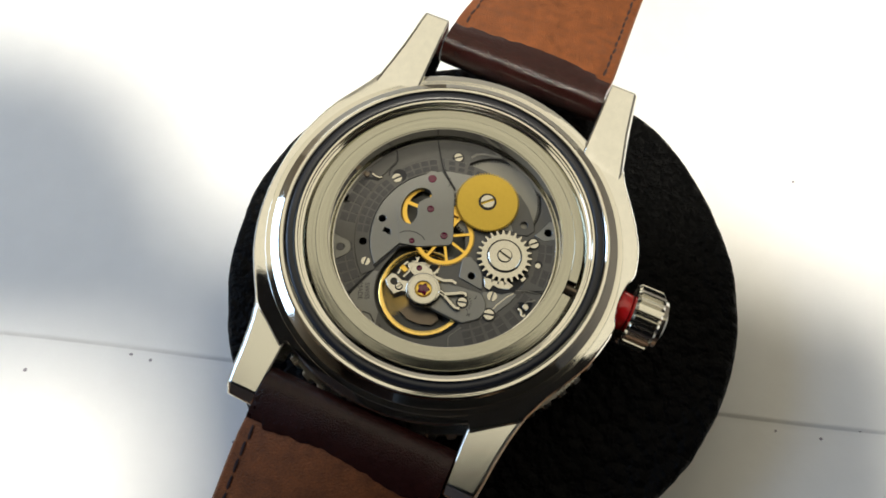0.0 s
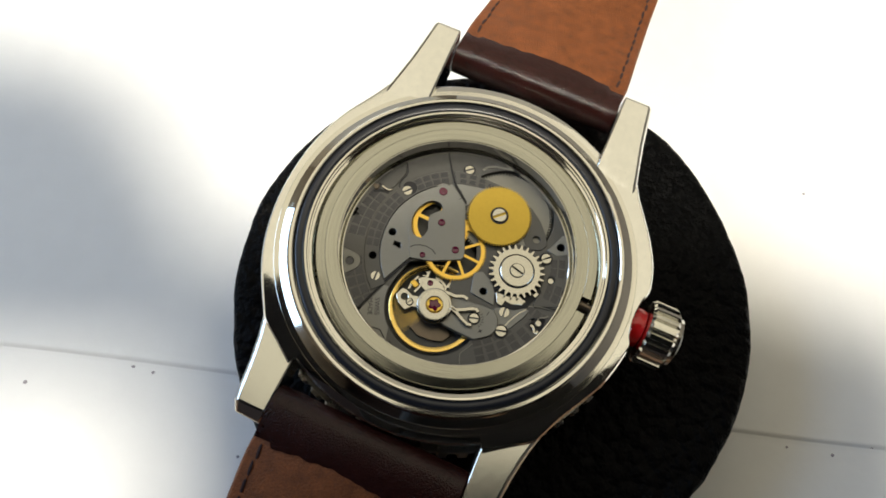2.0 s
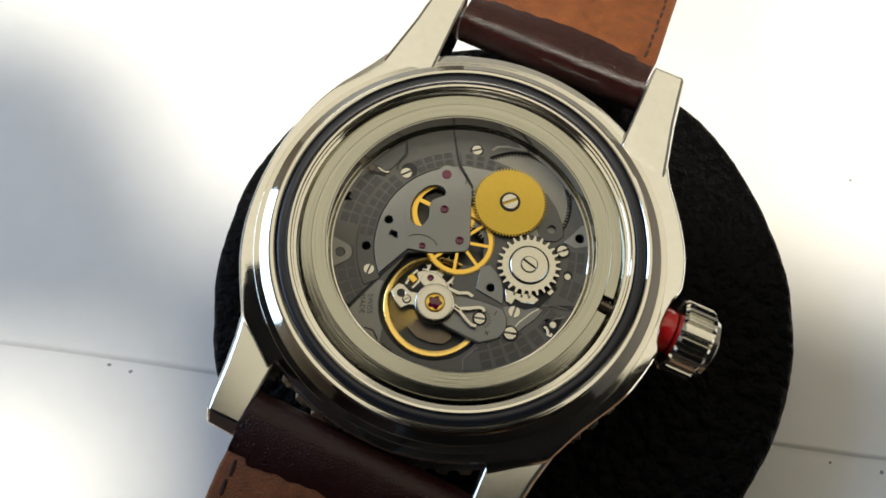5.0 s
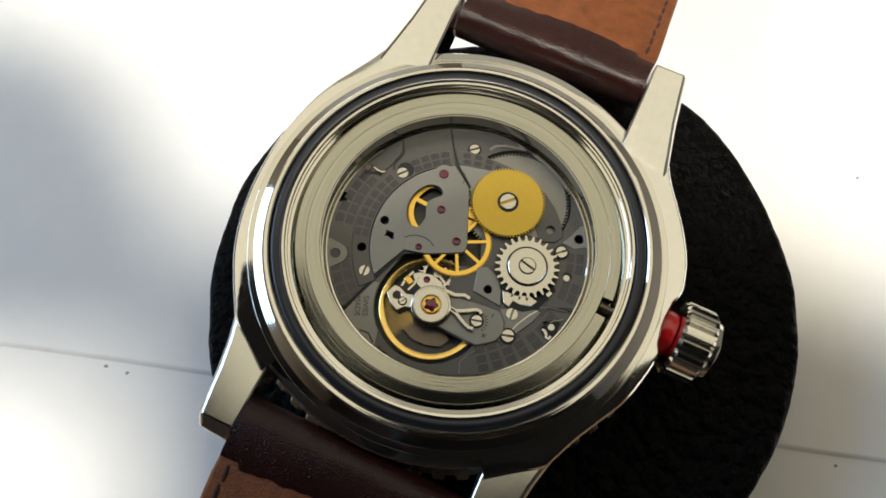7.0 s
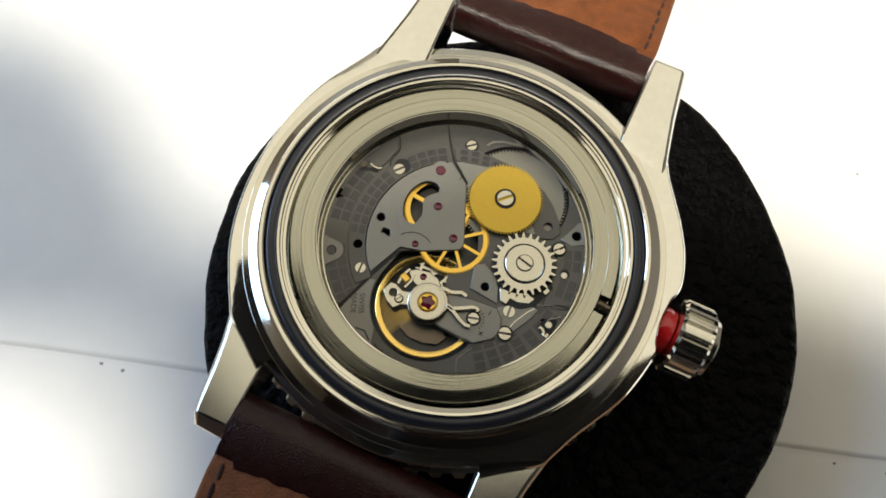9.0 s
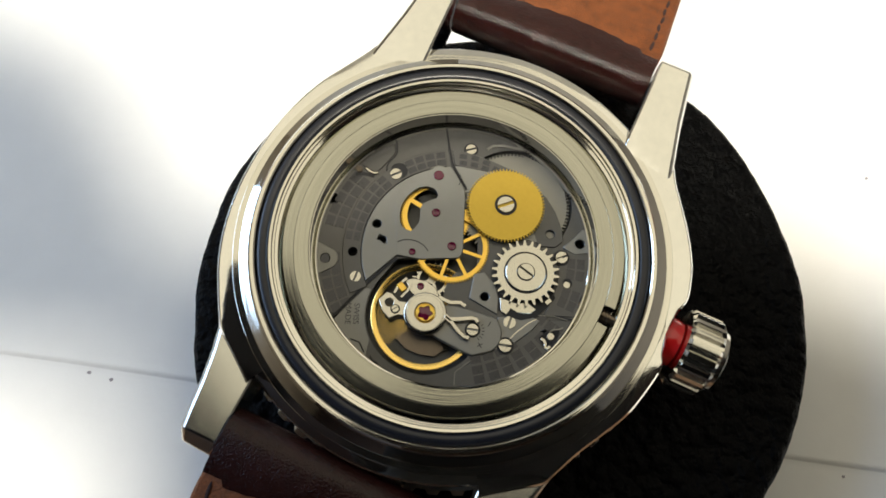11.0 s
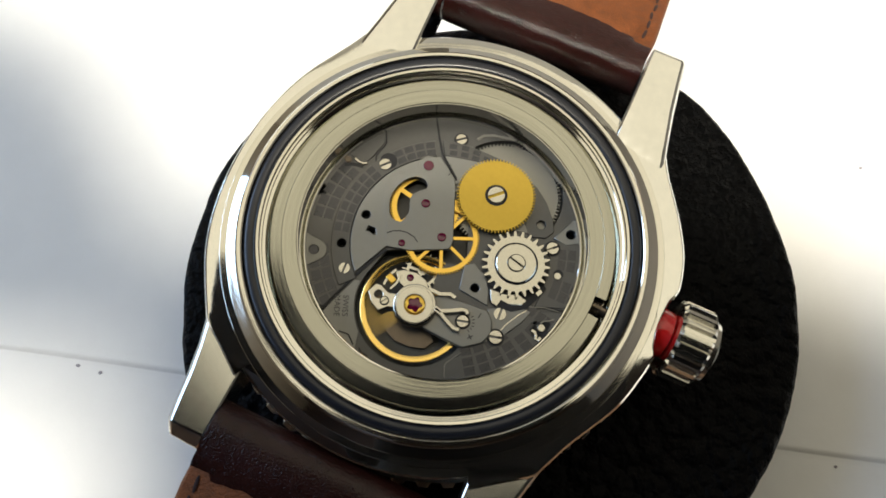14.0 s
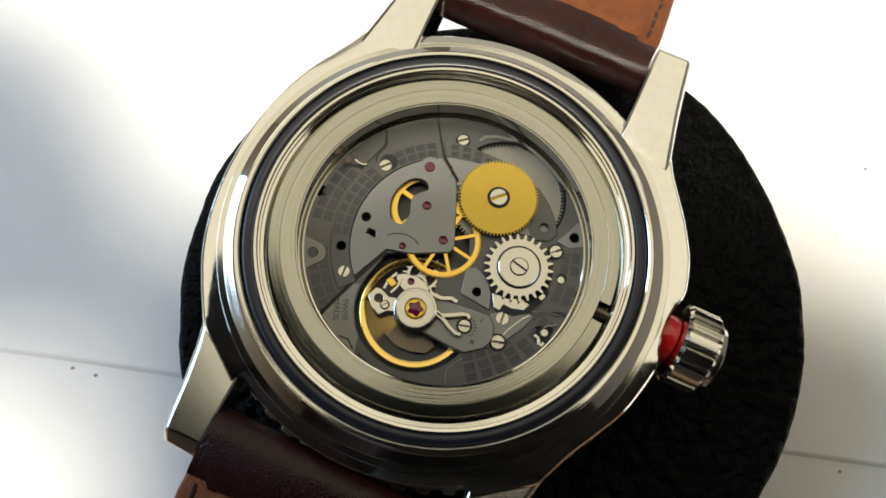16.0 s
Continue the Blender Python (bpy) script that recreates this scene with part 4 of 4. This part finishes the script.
    # near-black disc paints the shade round the steady pin
    part("pin_shade", plate(circle_loop(10.6, -2.98, 0.46, 20), -0.3, 0.034), SHADE_AND_MARK, watch)
    # rocking lever at the edge; near-black ribbon paints the curved shaded gap round it
    lever = plate([(-8.95, 8.7), (-8.25, 8.2), (-7.6, 7.85), (-6.95, 8.35), (-6.62, 8.75), (-6.35, 9.2), (-5.85, 9.75), (-5.7, 10.1), (-5.72, 11.05)] + arc(0, 0, 12.55, 118, 135, 10), -0.3, -0.02)
    bevelled(part("setting_lever", lever, DARK_PLATE, watch, "grey rounded setting lever"), 0.08, 2)
    bevelled(part("lever_tip", ribbon([(-8.55, 8.35), (-8.1, 7.95), (-7.65, 7.75), (-7.3, 7.85)], 0.28, -0.2, 0.12), NICKEL, watch, "bright steel tip of the lever"), 0.06)
    part("lever_pin", disc(-9.15, 8.2, 0.33, -0.2, 0.1, 18, 0.05), PALLET, watch)
    part("lever_gap_shade", ribbon([(-9.5, 7.7), (-8.7, 7.75), (-8.2, 7.65), (-7.7, 7.5)], 0.34, -0.3, -0.085), SHADE_AND_MARK, watch)
    # near-black half ring paints the shade beside the screw
    part("screw_shade", plate(arc(-5.3, 8.05, 0.85, -50, 150, 16) + arc(-5.59, 7.69, 0.62, 150, -50, 12), -0.2, 0.036), SHADE_AND_MARK, watch, "near-black half-round patch painting the shade beside a screw")
    # bright chamfers along the cut edges of the bridges
    for line, z in (([(-3.3, 6.72), (-4.44, 7.04), (-5.0, 6.5), (-5.3, 5.6), (-5.45, 4.8)], 0.1), ([(-2.5, 7.4), (-2.38, 7.9), (-2.1, 8.42), (-1.44, 8.64), (-0.68, 8.45), (-0.39, 7.73), (-0.2, 7.3)], 0.1), ([(0.18, -12.4), (0.2, -11.35), (0.4, -11.1), (1.66, -10.22)], 0.03), ([(7.82, -6.03), (9.24, -6.1), (10.48, -6.45)], 0.03)):
        part("chamfer_edge", ribbon(line, 0.07, z - 0.08, z + 0.012), BARREL, watch)
    part("base_step", plate([(0.2, -12.4), (0.25, -11.3), (0.45, -11.1), (1.3, -10.6), (2.0, -10.9), (2.4, -12.3)], -0.3, 0.028), DARK_PLATE, watch, "smooth grey end of the lower plate")
    # near-black ribbons paint the shade at the floor's steps
    for line in ([(-9.2, -8.4), (-8.35, -8.7), (-7.9, -9.6)], [(-7.35, -9.9), (-7.15, -10.3), (-6.6, -10.6)]):
        part("floor_step", ribbon(line, 0.14, -0.6, -0.03), SHADE_AND_MARK, watch)
    # clamp screw in the notch of the holder ring
    part("clamp_screw", loft([[(u, 0.42 * math.cos(k * math.pi / 8), 0.42 * math.sin(k * math.pi / 8)) for k in range(16)] for u in (-0.6, 0.7)]), PALLET, watch, "small steel clamp screw", place=(13.55, -6.5, 1.75)).rotation_euler = (0, 0, radians(-25.6))
    for k in range(3):
        part("screw_thread", loft([[(u, 0.6 * math.cos(j * math.pi / 8), 0.6 * math.sin(j * math.pi / 8)) for j in range(16)] for u in (-0.09, 0.09)]), PALLET, watch, place=(13.2 + 0.24 * k, -6.33 - 0.115 * k, 1.75)).rotation_euler = (0, 0, radians(-25.6))
    return made


def build_watch():
    watch = thing("wristwatch", "steel wristwatch lying face down, back open, brown leather strap", "watch", (0, 0, REST))
    build_case(watch)
    build_crown(watch)
    build_strap(watch, 1)
    build_strap(watch, -1)
    return watch, build_movement(watch)


def build_shade_stand():
    """An added, unseen stand over the table: its head shades the paper and shows dark in the polished steel."""
    stand = thing("added_shade_stand", "added black stand out of view, shading the paper and watch", "stand", (150, -190, 0))
    bevelled(part("base_plate", box(-60, 60, -60, 60, PAPER_Z + 0.05, -1), BLOCKER_BLACK, stand), 3)
    part("post", disc(0, 0, 9, -1, 175, 24), BLOCKER_BLACK, stand)
    part("arm", loft([[(x - 7, y - 5, z), (x + 7, y + 5, z), (x + 7, y + 5, z + 12), (x - 7, y - 5, z + 12)] for x, y, z in ((0, 0, 160), (-90, 90, 135), (-120, 120, 118))]), BLOCKER_BLACK, stand)
    # blocker outline, cut to give the shade its edges on the paper
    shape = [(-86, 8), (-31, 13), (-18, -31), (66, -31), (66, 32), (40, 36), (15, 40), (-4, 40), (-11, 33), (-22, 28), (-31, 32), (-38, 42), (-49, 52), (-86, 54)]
    head = bevelled(part("head", plate(shape, 0, 24), BLOCKER_BLACK, stand, "added black head, outline cut to shape the shade on the paper"), 5, 3)
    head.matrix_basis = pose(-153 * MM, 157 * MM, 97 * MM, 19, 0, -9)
    bevelled(part("grip", box(-14, 64, -40, 0, 0, 72), BLOCKER_BLACK, stand, "added black block that shades the lower strap"), 6, 3).matrix_basis = pose(-150 * MM, 154 * MM, 26 * MM, 0, 0, -9)
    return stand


build_room()
build_table()
build_paper()
build_pad()
WATCH, MOVING = build_watch()
build_shade_stand()


def motions():
    def turning(name, place, rate, start, step=0.5):
        n = round(16 / step)
        walk(MOVING[name], [(k * step, pose(*(c * MM for c in place), 0, 0, start + rate * k * step)) for k in range(n + 1)])

    turning("fourth_wheel", (-0.13, 0.4, -0.05), 6.0, 5.0)
    turning("third_wheel", (-1.65, 3.71, -0.42), -0.8, 157.0)
    turning("escape_wheel", (-1.9, -2.6, -0.85), -72.0, 0.0)
    beat = [(k / 30, pose(-2.5 * MM, -6.1 * MM, -0.5 * MM, 0, 0, 12 + 92 * math.sin(2 * math.pi * 4 * k / 30))) for k in range(481)]
    walk(MOVING["balance"], beat)


motions()
